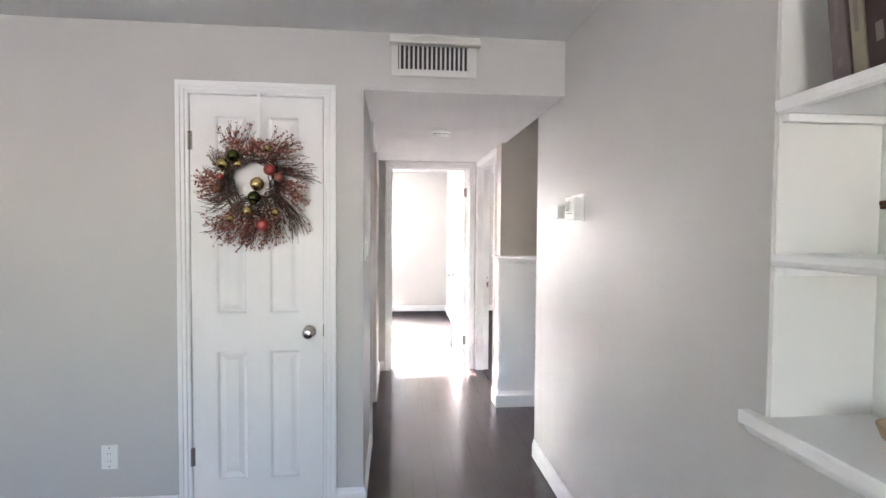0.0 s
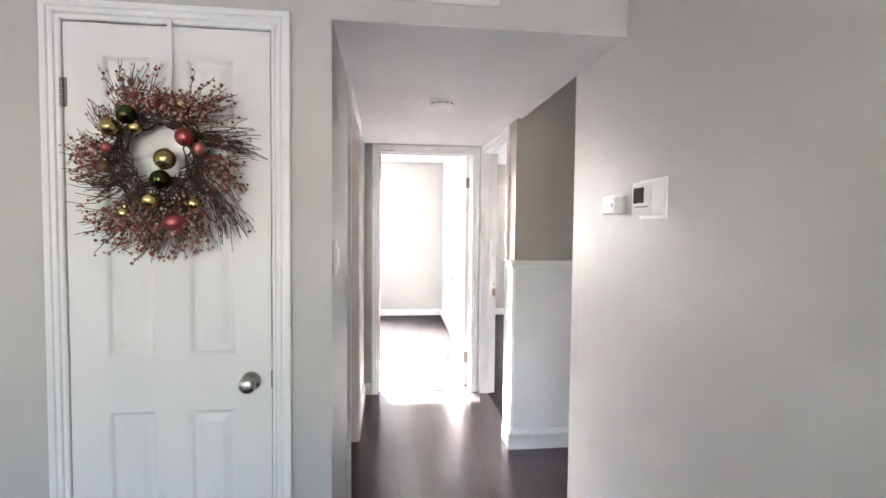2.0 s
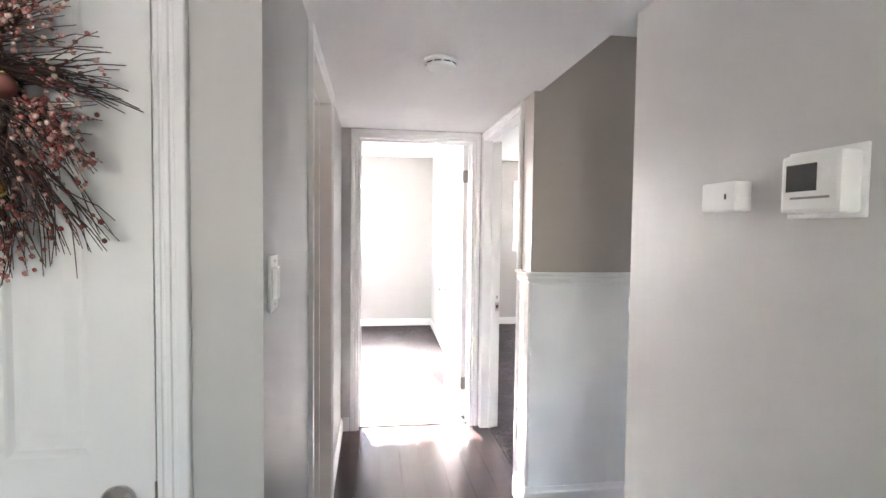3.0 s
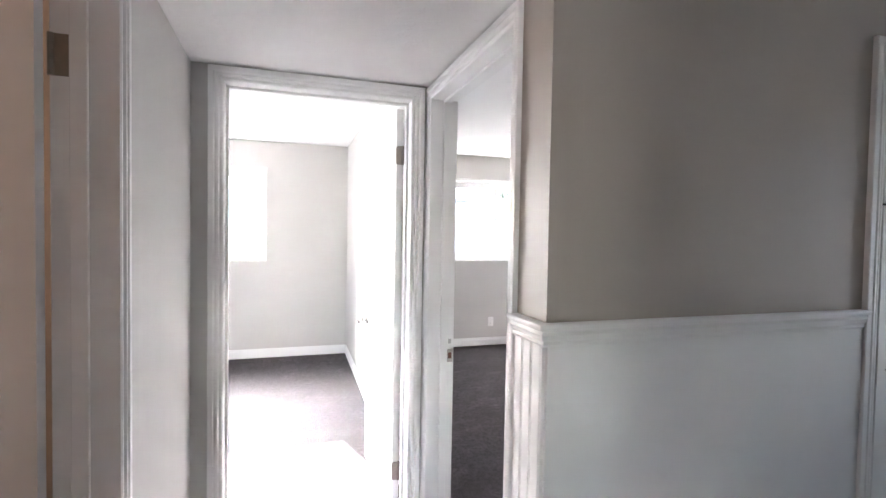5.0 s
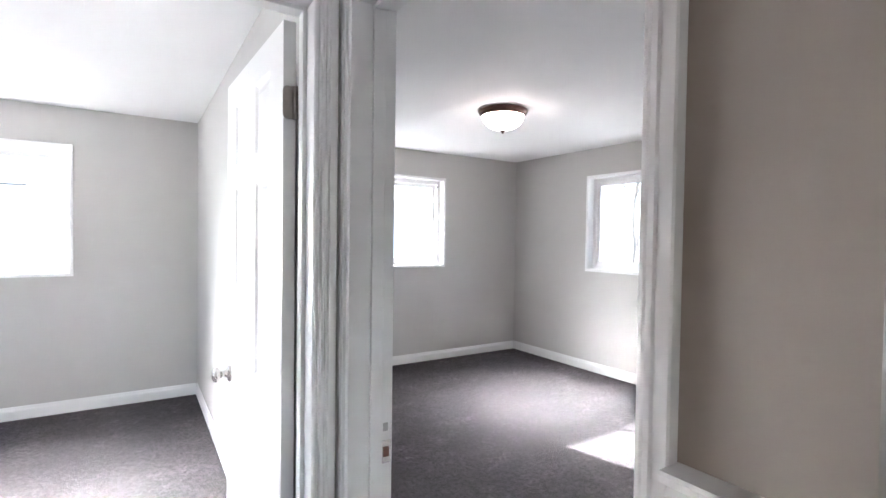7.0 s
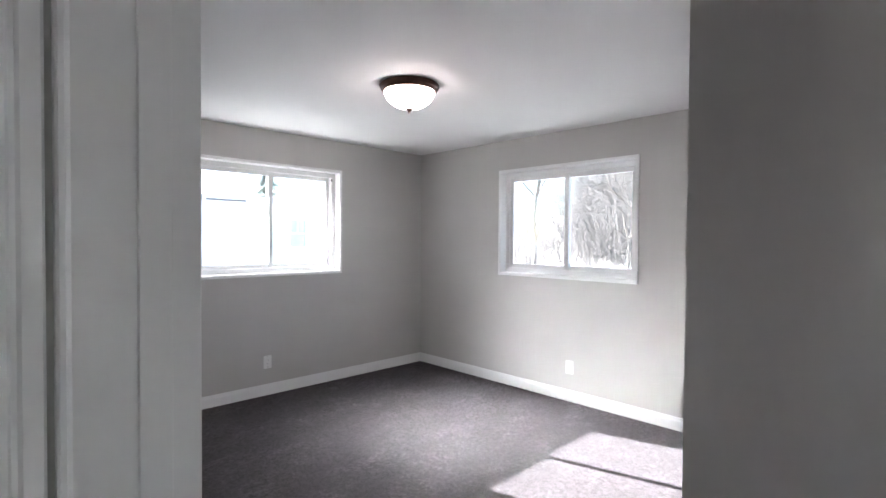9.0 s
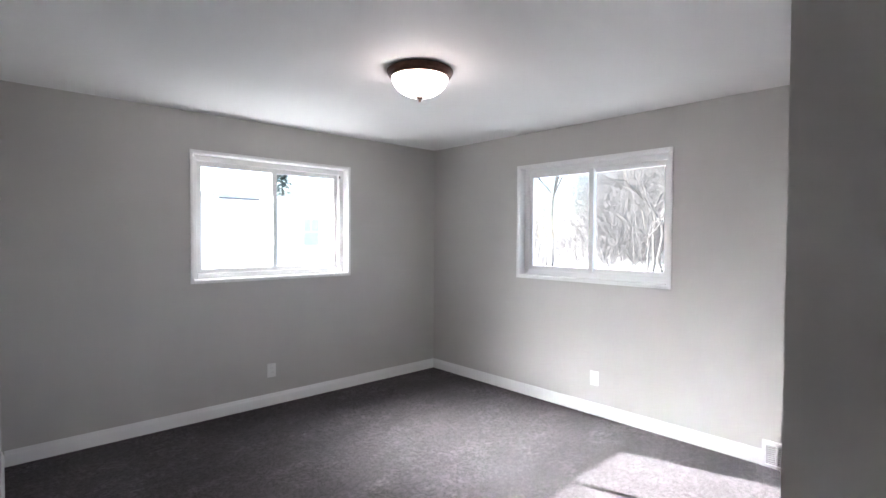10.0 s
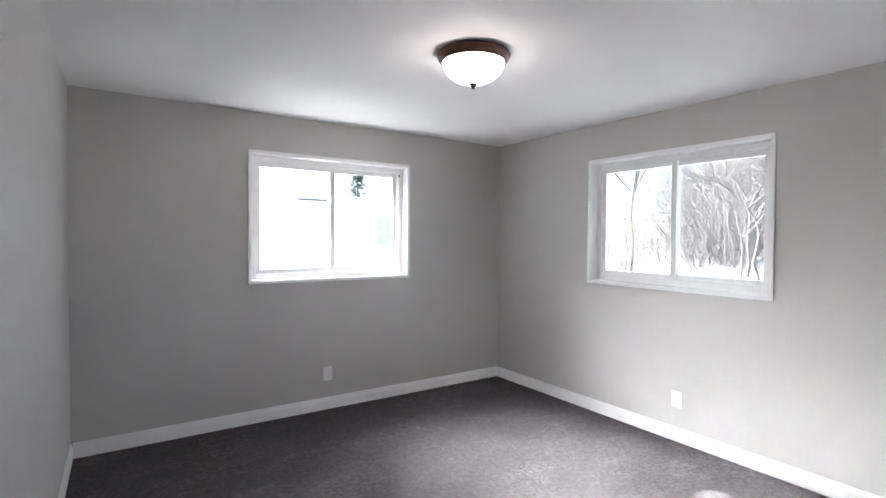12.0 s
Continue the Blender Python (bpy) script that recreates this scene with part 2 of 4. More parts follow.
wall("wall_north", "x", -4.2, -0.105, 2.68, 2.80, 0, TOPZ, [(-0.945, -0.292, 0, 2.065)], WALL, GW + " around the closet door")
bm = bmesh.new()
box(bm, (-0.105, 2.68, HALL_C + 0.002), (0.926, 2.80, TOPZ))
structure("wall_header", bm, WALL, GW + " header above the hallway opening", "wall")
wall("wall_hall_west", "y", 2.80, 5.146, -0.225, -0.105, 0, TOPZ, [(3.396, 4.223, 0, 2.05)], WALL, GW + " with the bathroom doorway")
wall("wall_hall_end", "x", -2.6, 0.890, 5.146, 5.266, 0, TOPZ, [(0.012, 0.812, 0, 2.05)], WALL, GW + " with the end bedroom doorway")
wall("wall_hall_east", "y", 4.052, 5.146, 0.890, 1.005, 0, TOPZ, [(4.237, 5.092, 0, 2.05)], NOOKP, "beige painted drywall with the corner bedroom doorway")
bm = bmesh.new()
prism(bm, [(0.890, 5.146), (1.005, 5.146), (1.063, FAR), (0.964, FAR)], Matrix.Identity(4), TOPZ)
structure("wall_partition", bm, WALL, GW + " between the two bedrooms", "wall")
wall("wall_nook", "x", 1.005, 3.6, 4.04, 4.16, 0, TOPZ, [(2.10, 2.74, 0.0, 2.035)], NOOKP, "beige painted drywall above white wainscot in the side passage")
bm = bmesh.new()
box(bm, (0.890, 4.04, 0), (1.005, 4.052, TOPZ))
structure("wall_nook_corner", bm, NOOKP, "beige painted drywall corner", "wall")
wall("wall_nook_south", "x", 1.05, 3.6, 3.03, 3.15, 0, TOPZ, [], WALL, GW + " along the side passage")
# slot in this end wall is added to let fill light in
wall("wall_nook_end", "y", 3.03, 4.16, 3.6, 3.72, 0, TOPZ, [(3.44, 3.78, 0.60, 2.05)], WALL, GW + " closing the side passage, with added light slot")
wall("wall_main_east", "y", 1.24, 3.15, 0.926, 1.05, 0, TOPZ, [], WALL, GW + " carrying the thermostat")
bm = bmesh.new()
box(bm, (0.926, -1.2, 0), (1.20, 1.24, 0.925))
structure("wall_shelf_base", bm, WALL, GW + " under the built-in shelves", "wall")
wall("wall_alcove", "y", -1.2, 1.36, 1.20, 1.32, 0, TOPZ, [], ALCOVE, "pale grey painted back of the shelf alcove")
bm = bmesh.new()
box(bm, (1.052, 1.243, 0.925), (1.198, 1.36, TOPZ))
box(bm, (0.934, 1.236, 0.968), (1.198, 1.2395, TOPZ))
structure("wall_alcove_side", bm, ALCOVE, "pale grey painted side of the shelf alcove", "wall")
wall("wall_main_southeast", "y", -3.2, -1.2, 0.926, 1.32, 0, TOPZ, [], WALL, GW)
wall("wall_south", "x", -4.32, 1.32, -3.40, -3.20, 0, TOPZ, [(-1.50, 0.10, 0.75, 2.02)], WALL, GW + " with a wide window")
wall("wall_west", "y", -3.2, 2.80, -4.40, -4.20, 0, TOPZ, [(-2.00, -1.00, 0.90, 2.02)], WALL, GW + " with a window")
wall("wall_far", "x", -2.8, 4.90, FAR, FAR + 0.20, -0.5, TOPZ,
     [(-2.10, 0.045, 1.12, 2.115), (2.195, 3.582, 1.12, 2.115)], WALL, GW + " with the bedrooms' windows")
wall("wall_east", "y", 4.80, FAR, EAST, EAST + 0.20, -0.5, TOPZ, [(6.225, 7.611, 1.12, 2.115)], WALL, GW + " with the side window")
wall("wall_bedroom_south", "x", 2.20, 4.70, 4.80, 4.918, 0, TOPZ, [], WALL, GW)
wall("wall_closet_side", "y", 4.16, 4.918, 2.10, 2.20, 0, TOPZ, [], WALL, GW + " beside the bedroom entry")
# unseen hole in this wall is added to light the end bedroom
wall("wall_bedroom_west", "y", 5.266, FAR, -2.8, -2.6, 0, TOPZ, [(6.2, 7.6, 1.12, 2.115)], WALL, GW)
wall("wall_bath_south", "x", -2.6, -0.225, 3.20, 3.30, 0, TOPZ, [], BATHWALL, "tan painted bathroom wall")
wall("wall_bath_west", "y", 3.20, 5.146, -2.7, -2.6, 0, TOPZ, [], BATHWALL, "tan painted bathroom wall")
bm = bmesh.new()
box(bm, (-2.596, 5.138, 0), (-0.228, 5.142, 2.42))
box(bm, (-0.2285, 3.304, 0), (-0.2255, 3.35, 2.42))
structure("wall_bath_north", bm, BATHWALL, "tan painted bathroom wall", "wall")


def ceiling(name, x0, y0, x1, y1, z, mat, label):
    bm = bmesh.new()
    box(bm, (x0, y0, z), (x1, y1, z + 0.06))
    structure(name, bm, mat, label, "ceiling")


ceiling("ceiling_main", -4.2, -3.2, 1.199, 2.679, MAIN_C, KNOCK, "white knockdown-textured living room ceiling")
ceiling("ceiling_hall", -0.106, 2.681, 0.925, 5.1455, HALL_C, KNOCK, "white knockdown-textured low hallway ceiling")
bm = bmesh.new()
box(bm, (0.885, 2.803, HALL_C + 0.001), (0.926, 4.039, TOPZ))
structure("wall_soffit", bm, WALL, GW + " drop beside the low hallway ceiling", "wall")
ceiling("ceiling_passage", 0.927, 3.151, 3.6, 4.039, 2.40, KNOCK, "white knockdown-textured passage ceiling")
ceiling("ceiling_bath", -2.6, 3.3, -0.2255, 5.145, 2.42, BATHWALL, "tan bathroom ceiling")
ceiling("ceiling_bedroom_end", -2.6, 5.266, 0.96, FAR, BED_C, CEIL, "smooth white bedroom ceiling")
ceiling("ceiling_bedroom_corner", 1.0055, 4.16, EAST, FAR, BED_C, CEIL, "smooth white bedroom ceiling")

# eaves are unseen, added and sized to cut the sun patches short
bm = bmesh.new()
box(bm, (-4.6, -3.7, TOPZ), (5.5, 9.45, TOPZ + 0.1))
box(bm, (-3.4, FAR + 0.20, 2.26), (5.5, 9.86, 2.34))
box(bm, (EAST + 0.20, 4.0, 2.26), (5.4, FAR + 0.2, 2.34))
structure("roof_deck", bm, EXTBRICK, "roof deck with unseen eaves added to trim the sun", "roof")

# floors
bm = bmesh.new()
box(bm, (-4.2, -3.2, -0.12), (3.6, 5.20, -0.009))
floor = structure("floor", bm, SUBFLOOR, "dark espresso plank floor, semi-gloss", "floor")
bm = bmesh.new()
box(bm, (-2.6, 5.203, -0.12), (0.960, FAR, 0.006))
structure("floor_carpet_end", bm, CARPET, "charcoal cut-pile carpet with vacuum marks", "carpet")
bm = bmesh.new()
box(bm, (0.950, 4.244, -0.12), (1.006, 5.088, 0.006))
box(bm, (1.006, 4.16, -0.12), (2.10, 4.918, 0.006))
box(bm, (1.006, 4.918, -0.12), (EAST, FAR, 0.006))
structure("floor_carpet_corner", bm, CARPET, "charcoal cut-pile carpet", "carpet")

# ---- trim ----
BASE = [(0, 0), (0, 0.095), (0.004, 0.095), (0.007, 0.088), (0.009, 0.078), (0.013, 0.070), (0.014, 0.060), (0.014, 0)]


def baseboard(a, b, n, h=1.0, cut0=0, cut1=0, thick=1.0):
    """From a to b at the foot of a wall whose face looks along n."""
    a, b, n = Vector((*a, 0)), Vector((*b, 0)), Vector((*n, 0))
    w = (b - a).normalized()
    bm = bmesh.new()
    prism(bm, [(u * thick, v * h) for u, v in BASE], axes(a, n, (0, 0, 1), w), (b - a).length, cut0, cut1)
    return structure("baseboard", bm, TRIM, "white moulded wooden baseboard", "baseboard")


baseboard((-4.2, 2.68), (-1.005, 2.68), (0, -1))
baseboard((-0.24, 2.68), (-0.105, 2.68), (0, -1), cut1=-1)
baseboard((-0.105, 2.68), (-0.105, 3.370), (1, 0), cut0=-1)
baseboard((-0.105, 4.288), (-0.105, 5.146), (1, 0))
baseboard((-0.09, 5.146), (-0.046, 5.146), (0, -1))
baseboard((0.926, 1.30), (0.926, 3.149), (-1, 0), 1.12)
baseboard((0.926, -3.2), (0.926, 1.30), (-1, 0), 1.12)
baseboard((-4.2, -3.2), (-4.2, 2.68), (1, 0))
baseboard((-2.6, FAR), (0.952, FAR), (0, -1), 1.12)
baseboard((0.8926, 5.266), (0.964, FAR), (-0.9998, 0.0201), 1.12)
baseboard((-2.6, 5.266), (-2.6, FAR), (1, 0), 1.12)
baseboard((1.077, FAR), (EAST - 0.014, FAR), (0, -1), 1.12)
baseboard((1.0052, 5.16), (1.063, FAR), (0.99988, -0.0158), 1.12)
baseboard((EAST, 4.918), (EAST, 5.375), (-1, 0), 1.12)
baseboard((EAST, 5.60), (EAST, FAR), (-1, 0), 1.12)
baseboard((2.10, 4.918), (EAST, 4.918), (0, 1), 1.12)
baseboard((2.10, 4.16), (2.10, 4.918), (-1, 0), 1.12)

CASING = [(0, 0), (0, 0.015), (0.003, 0.0175), (0.020, 0.0175), (0.024, 0.013), (0.029, 0.013), (0.032, 0.0165), (0.040, 0.0165),
          (0.044, 0.010), (0.048, 0.010), (0.051, 0.0125), (0.057, 0.0125), (0.061, 0.009), (0.061, 0)]


def casing_set(parent, o, u, n, b0, b1, h, name="casing", c0=None):
    """Three mitred casing boards round an opening b0..b1 of height h, in the wall's own axes: o origin, u along, n out."""
    z = Vector((0, 0, 1))
    o, u, n = Vector(o), Vector(u), Vector(n)
    c = CASING[-1][0]
    c0 = c0 or c
    inv = parent.matrix_world.inverted()
    for side in (0, 1):
        bm = bmesh.new()
        if side == 0:
            m = axes(o + u * (b0 - c0), u, n, z)
            prism(bm, [(a * c0 / c, b) for a, b in CASING], inv @ m, h + c, 0, c / c0)
        else:
            m = axes(o + u * (b1 + c), -u, n, z)
            prism(bm, CASING, inv @ m, h + c, 0, 1)
        part(name, bm, TRIM, parent)
    bm = bmesh.new()
    m = axes(o + u * (b0 - c0) + z * (h + c), -z, n, u)
    prism(bm, CASING, inv @ m, b1 - b0 + c + c0, c0 / c, 1)
    part(name, bm, TRIM, parent)


def jamb_set(parent, o, u, n, b0, b1, h, depth, stop):
    """Lining of the opening, going from the face o back along -n, with a stop strip at that depth."""
    inv = parent.matrix_world.inverted()
    o, u, n = Vector(o), Vector(u), Vector(n)
    m = inv @ axes(o, u, n, (0, 0, 1))
    t = 0.016

    def put(lo, hi, nm, bev=0.002):
        bm = bmesh.new()
        box(bm, lo, hi, bev)
        bmesh.ops.transform(bm, matrix=m, verts=bm.verts)
        part(nm, bm, TRIM, parent)
    put((b0 - t, -depth - 0.002, 0), (b0, 0.002, h), "jamb")
    put((b1, -depth - 0.002, 0), (b1 + t, 0.002, h), "jamb")
    put((b0 - t, -depth - 0.002, h), (b1 + t, 0.002, h + t), "jamb")
    if stop:
        put((b0, -stop, 0), (b0 + 0.011, -stop + 0.034, h), "door_stop")
        put((b1 - 0.011, -stop, 0), (b1, -stop + 0.034, h), "door_stop")
        put((b0 + 0.011, -stop, h - 0.011), (b1 - 0.011, -stop + 0.034, h), "door_stop")


def panel_leaf(w, h, t):
    """A moulded six-panel leaf: local x 0..w, y -t/2..t/2, z 0..h; every panel sunk with a raised field."""
    bm = bmesh.new()
    st, mu = w * 0.185, w * 0.175
    pw = (w - 2 * st - mu) / 2
    xs = [0, st, st + pw, st + pw + mu, w - st, w]
    zs = [0, 0.15 * h / 2.03, 0.79 * h / 2.03, 0.975 * h / 2.03, 1.615 * h / 2.03, 1.70 * h / 2.03, 1.93 * h / 2.03, h]

    def quad(pts):
        bm.faces.new([bm.verts.new(p) for p in pts])

    def ring(a, b):
        for k in range(4):
            l = (k + 1) % 4
            quad([a[k], a[l], b[l], b[k]])

    def rect(x0, x1, z0, z1, inset, y):
        return [(x0 + inset, y, z0 + inset), (x1 - inset, y, z0 + inset), (x1 - inset, y, z1 - inset), (x0 + inset, y, z1 - inset)]
    for s in (-1, 1):
        y = s * t / 2
        for i in range(5):
            for j in range(7):
                x0, x1, z0, z1 = xs[i], xs[i + 1], zs[j], zs[j + 1]
                if i in (1, 3) and j in (1, 3, 5):
                    steps = [(0, y), (0.004, y - s * 0.002), (0.012, y - s * 0.0085), (0.020, y - s * 0.0085), (0.042, y - s * 0.002)]
                    rs = [rect(x0, x1, z0, z1, a, b) for a, b in steps]
                    for p, q in zip(rs, rs[1:]):
                        ring(p, q)
                    quad(rs[-1])
                else:
                    quad(rect(x0, x1, z0, z1, 0, y))
    for a, b in (((0, 0), (0, h)), ((w, 0), (w, h))):
        quad([(a[0], -t / 2, 0), (a[0], t / 2, 0), (a[0], t / 2, h), (a[0], -t / 2, h)])
    for z in (0, h):
        quad([(0, -t / 2, z), (w, -t / 2, z), (w, t / 2, z), (0, t / 2, z)])
    bmesh.ops.remove_doubles(bm, verts=bm.verts, dist=0.0002)
    return bm


KNOB = [(0.0, 0.0), (0.032, 0.0), (0.033, 0.004), (0.029, 0.009), (0.014, 0.011), (0.012, 0.030), (0.018, 0.036), (0.027, 0.043), (0.029, 0.053), (0.025, 0.062), (0.014, 0.067), (0.0, 0.068)]


def knob(parent, x, z, t, sides=(-1, 1)):
    for s in sides:
        bm = bmesh.new()
        lathe(bm, KNOB, axes((x, s * t / 2, z), (1, 0, 0), (0, 0, s), (0, s, 0)), 28)
        part("door_knob", bm, NICKEL, parent, "round brushed nickel knob", True)


def hinge(parent, x, y, z, side):
    """Knuckle barrel with the two plates folded round it; x, y the pin's place."""
    bm = bmesh.new()
    for k in range(5):
        lathe(bm, [(0, 0), (0.0075, 0), (0.0075, 0.0165), (0, 0.0165)], Matrix.Translation((x, y, z - 0.045 + k * 0.018)), 12)
    box(bm, (x - 0.004, y - 0.001, z - 0.045), (x + 0.014, y + 0.0015, z + 0.045), 0.0)
    box(bm, (x - 0.004, min(y, y + side * 0.034), z - 0.045), (x - 0.001, max(y, y + side * 0.034), z + 0.045), 0.0)
    box(bm, (x + 0.001, min(y, y + side * 0.034), z - 0.045), (x + 0.004, max(y, y + side * 0.034), z + 0.045), 0.0)
    part("hinge", bm, HINGEM, parent, "dull steel butt hinge")


# closet door in the living room, shut
d1 = thing("door_1", (-0.945, 2.68, 0), "closed narrow white six-panel closet door in white casing", "door", "", "structure")
casing_set(d1, (0, 2.68, 0), (1, 0, 0), (0, -1, 0), -0.937, -0.300, 2.060)
jamb_set(d1, (0, 2.68, 0), (1, 0, 0), (0, -1, 0), -0.937, -0.300, 2.060, 0.12, 0)
leaf = part("leaf", panel_leaf(0.629, 2.045, 0.035), DOORW, d1)
leaf.matrix_local = pose(0.012, 0.012, 0.010)
knob(leaf, 0.629 - 0.066, 0.890, 0.035, (-1,))
for hz in (1.825, 0.275):
    hinge(leaf, -0.004, -0.020, hz, 1)
bm = bmesh.new()
box(bm, (0.6275, -0.0195, 0.865), (0.6315, -0.006, 0.925))
part("latch_plate", bm, HINGEM, leaf)

# bathroom door, opened inwards
d2 = thing("door_2", (-0.225, 4.21, 0), "white six-panel bathroom door standing open in warm light", "door", "", "structure")
casing_set(d2, (-0.105, 0, 0), (0, 1, 0), (1, 0, 0), 3.407, 4.212, 2.040, c0=0.036)
jamb_set(d2, (-0.105, 0, 0), (0, 1, 0), (1, 0, 0), 3.407, 4.212, 2.040, 0.12, 0.083)
leaf = part("leaf", panel_leaf(0.760, 2.02, 0.035), DOORW, d2)
leaf.matrix_local = pose(-0.012, -0.02, 0.012, 0, 0, 176)
knob(leaf, 0.695, 0.90, 0.035)
for hz in (1.762, 0.28):
    bm = bmesh.new()
    lathe(bm, [(0, 0), (0.007, 0), (0.007, 0.09), (0, 0.09)], Matrix.Translation((0.002, 0.0, hz)), 12)
    box(bm, (0.006, -0.0015, hz), (0.052, 0.0015, hz + 0.09), 0.001)
    part("hinge", bm, HINGEM, d2, "dull steel butt hinge")

# end bedroom door, opened against the partition
d3 = thing("door_3", (0.80, 5.266, 0), "white six-panel bedroom door standing open into the carpeted room", "door", "", "structure")
casing_set(d3, (0, 5.146, 0), (1, 0, 0), (0, -1, 0), 0.020, 0.804, 2.040)
jamb_set(d3, (0, 5.146, 0), (1, 0, 0), (0, -1, 0), 0.020, 0.804, 2.040, 0.12, 0.083)
leaf = part("leaf", panel_leaf(0.765, 2.02, 0.035), DOORW, d3)
leaf.matrix_local = pose(-0.014, 0.024, 0.014, 0, 0, 91.0)
knob(leaf, 0.700, 0.885, 0.035)
for hz in (1.766, 0.22):
    bm = bmesh.new()
    for k in range(5):
        lathe(bm, [(0, 0), (0.007, 0), (0.007, 0.0175), (0, 0.0175)], Matrix.Translation((-0.001, 0.016, hz + k * 0.0182)), 12)
    plate = [(-0.034, 0.012), (-0.031, 0.004), (-0.024, 0), (-0.001, 0), (-0.001, 0.09), (-0.024, 0.09), (-0.031, 0.086), (-0.034, 0.078)]
    prism(bm, plate, axes((0, 0.0195, hz), (1, 0, 0), (0, 0, 1), (0, -1, 0)), 0.003)
    for sx, sz in ((-0.024, 0.014), (-0.012, 0.030), (-0.012, 0.060), (-0.024, 0.076)):
        lathe(bm, [(0.0035, 0), (0.0035, 0.0008), (0.001, 0.0004), (0, 0.0004)], axes((sx, 0.0166, hz + sz), (1, 0, 0), (0, 0, 1), (0, -1, 0)), 10)
    part("hinge", bm, HINGEM, d3, "dull steel butt hinge")

# corner bedroom doorway; its door folds back out of view into the entry
d4 = thing("door_4", (1.005, 4.27, 0), "white six-panel bedroom door folded back behind its white casing", "door", "", "structure")
casing_set(d4, (0.890, 0, 0), (0, 1, 0), (-1, 0, 0), 4.249, 5.084, 2.040, c0=0.045)
jamb_set(d4, (0.890, 0, 0), (0, 1, 0), (-1, 0, 0), 4.249, 5.084, 2.040, 0.115, 0.083)
leaf = part("leaf", panel_leaf(0.80, 2.02, 0.035), DOORW, d4)
leaf.matrix_local = pose(0.03, -0.045, 0.014, 0, 0, -1)
knob(leaf, 0.735, 0.885, 0.035)
bm = bmesh.new()
box(bm, (-0.032, 0.8105, 0.845), (-0.002, 0.8138, 0.905), 0.001)
part("strike_plate", bm, NICKEL, d4, "nickel strike plate")
bm = bmesh.new()
box(bm, (-0.025, 0.8085, 0.862), (-0.009, 0.8110, 0.888), 0.0)
part("strike_hole", bm, plain("bare_wood_mortise", (0.16, 0.07, 0.045)), d4, "bare wood latch mortise")
bm = bmesh.new()
box(bm, (-0.025, 0.8115, 0.930), (-0.011, 0.8138, 0.952), 0.001)
part("strike_patch", bm, plain("grey_filler", (0.45, 0.45, 0.44)), d4, "small grey filler patch")

# ---- wainscot ----
BW, ZB, RAIL_Z = 0.0515, 0.10, 1.215


def bead_board(length, w):
    bm = bmesh.new()
    h = length
    prof = [(0, 0), (0, 0.006), (0.0015, 0.009), (0.004, 0.010), (0.0065, 0.009), (0.008, 0.0055), (0.010, 0.010), (w - 0.003, 0.010), (w - 0.001, 0.006), (w - 0.001, 0)]
    prism(bm, prof, Matrix.Identity(4), h)
    return mesh_of("bead_board", bm, TRIM)


BOARD = bead_board(RAIL_Z - 0.045 - ZB, BW)


def wainscot(o, u, n, length, label, rail0=0.0, rail1=0.0, base=True, boards=True, moulded=True):
    o, u, n = Vector(o), Vector(u), Vector(n)
    z = Vector((0, 0, 1))
    top = thing("wainscot", tuple(o), label, "wainscot", "", "structure")
    inv = top.matrix_world.inverted()
    k = int(length / BW)
    if not boards:
        bm = bmesh.new()
        box(bm, (0, 0, ZB), (length, 0.010, RAIL_Z - 0.045))
        bmesh.ops.transform(bm, matrix=inv @ axes(o, u, n, (0, 0, 1)), verts=bm.verts)
        part("wainscot_panel", bm, TRIM, top)
    for i in range(k + 1 if boards else 0):
        x = i * BW
        ww = min(BW, length - x)
        if ww < 0.008:
            continue
        ob = new("bead_board", BOARD)
        ob.parent = top
        ob.matrix_local = inv @ axes(o + u * x + z * ZB, u * (ww / BW), n, z)
    rail = [(0, 0), (0.012, 0), (0.016, 0.006), (0.014, 0.014), (0.020, 0.020), (0.026, 0.032), (0.020, 0.040), (0.022, 0.044), (0.034, 0.048), (0.036, 0.056), (0.034, 0.060), (0, 0.060)]
    if not moulded:
        rail = [(0, 0.010), (0.014, 0.010), (0.016, 0.014), (0.016, 0.058), (0.013, 0.060), (0, 0.060)]
    bm = bmesh.new()
    prism(bm, rail, inv @ axes(o + z * (RAIL_Z - 0.060), n, z, u), length, rail0, rail1)
    part("chair_rail", bm, TRIM, top, "white moulded chair rail")
    if base:
        bm = bmesh.new()
        prism(bm, [(0, 0), (0, 0.125), (0.013, 0.125), (0.016, 0.116), (0.020, 0.106), (0.027, 0.098), (0.029, 0.085), (0.029, 0)], inv @ axes(o, n, z, u), length, rail0, rail1)
        part("wainscot_base", bm, TRIM, top, "white moulded base")
    return top


wainscot((0.890, 4.040, 0), (1, 0, 0), (0, -1, 0), 1.150, "flat white wainscot panel with chair rail in the side passage", -1, 0, True, False)
wainscot((0.890, 4.203, 0), (0, -1, 0), (-1, 0, 0), 0.163, "short return of white beadboard beside a doorway", 0, -1)
wainscot((0.932, 3.150, 0), (1, 0, 0), (0, 1, 0), 2.60, "white beadboard wainscot along the passage", 0, 0, True, True, False)

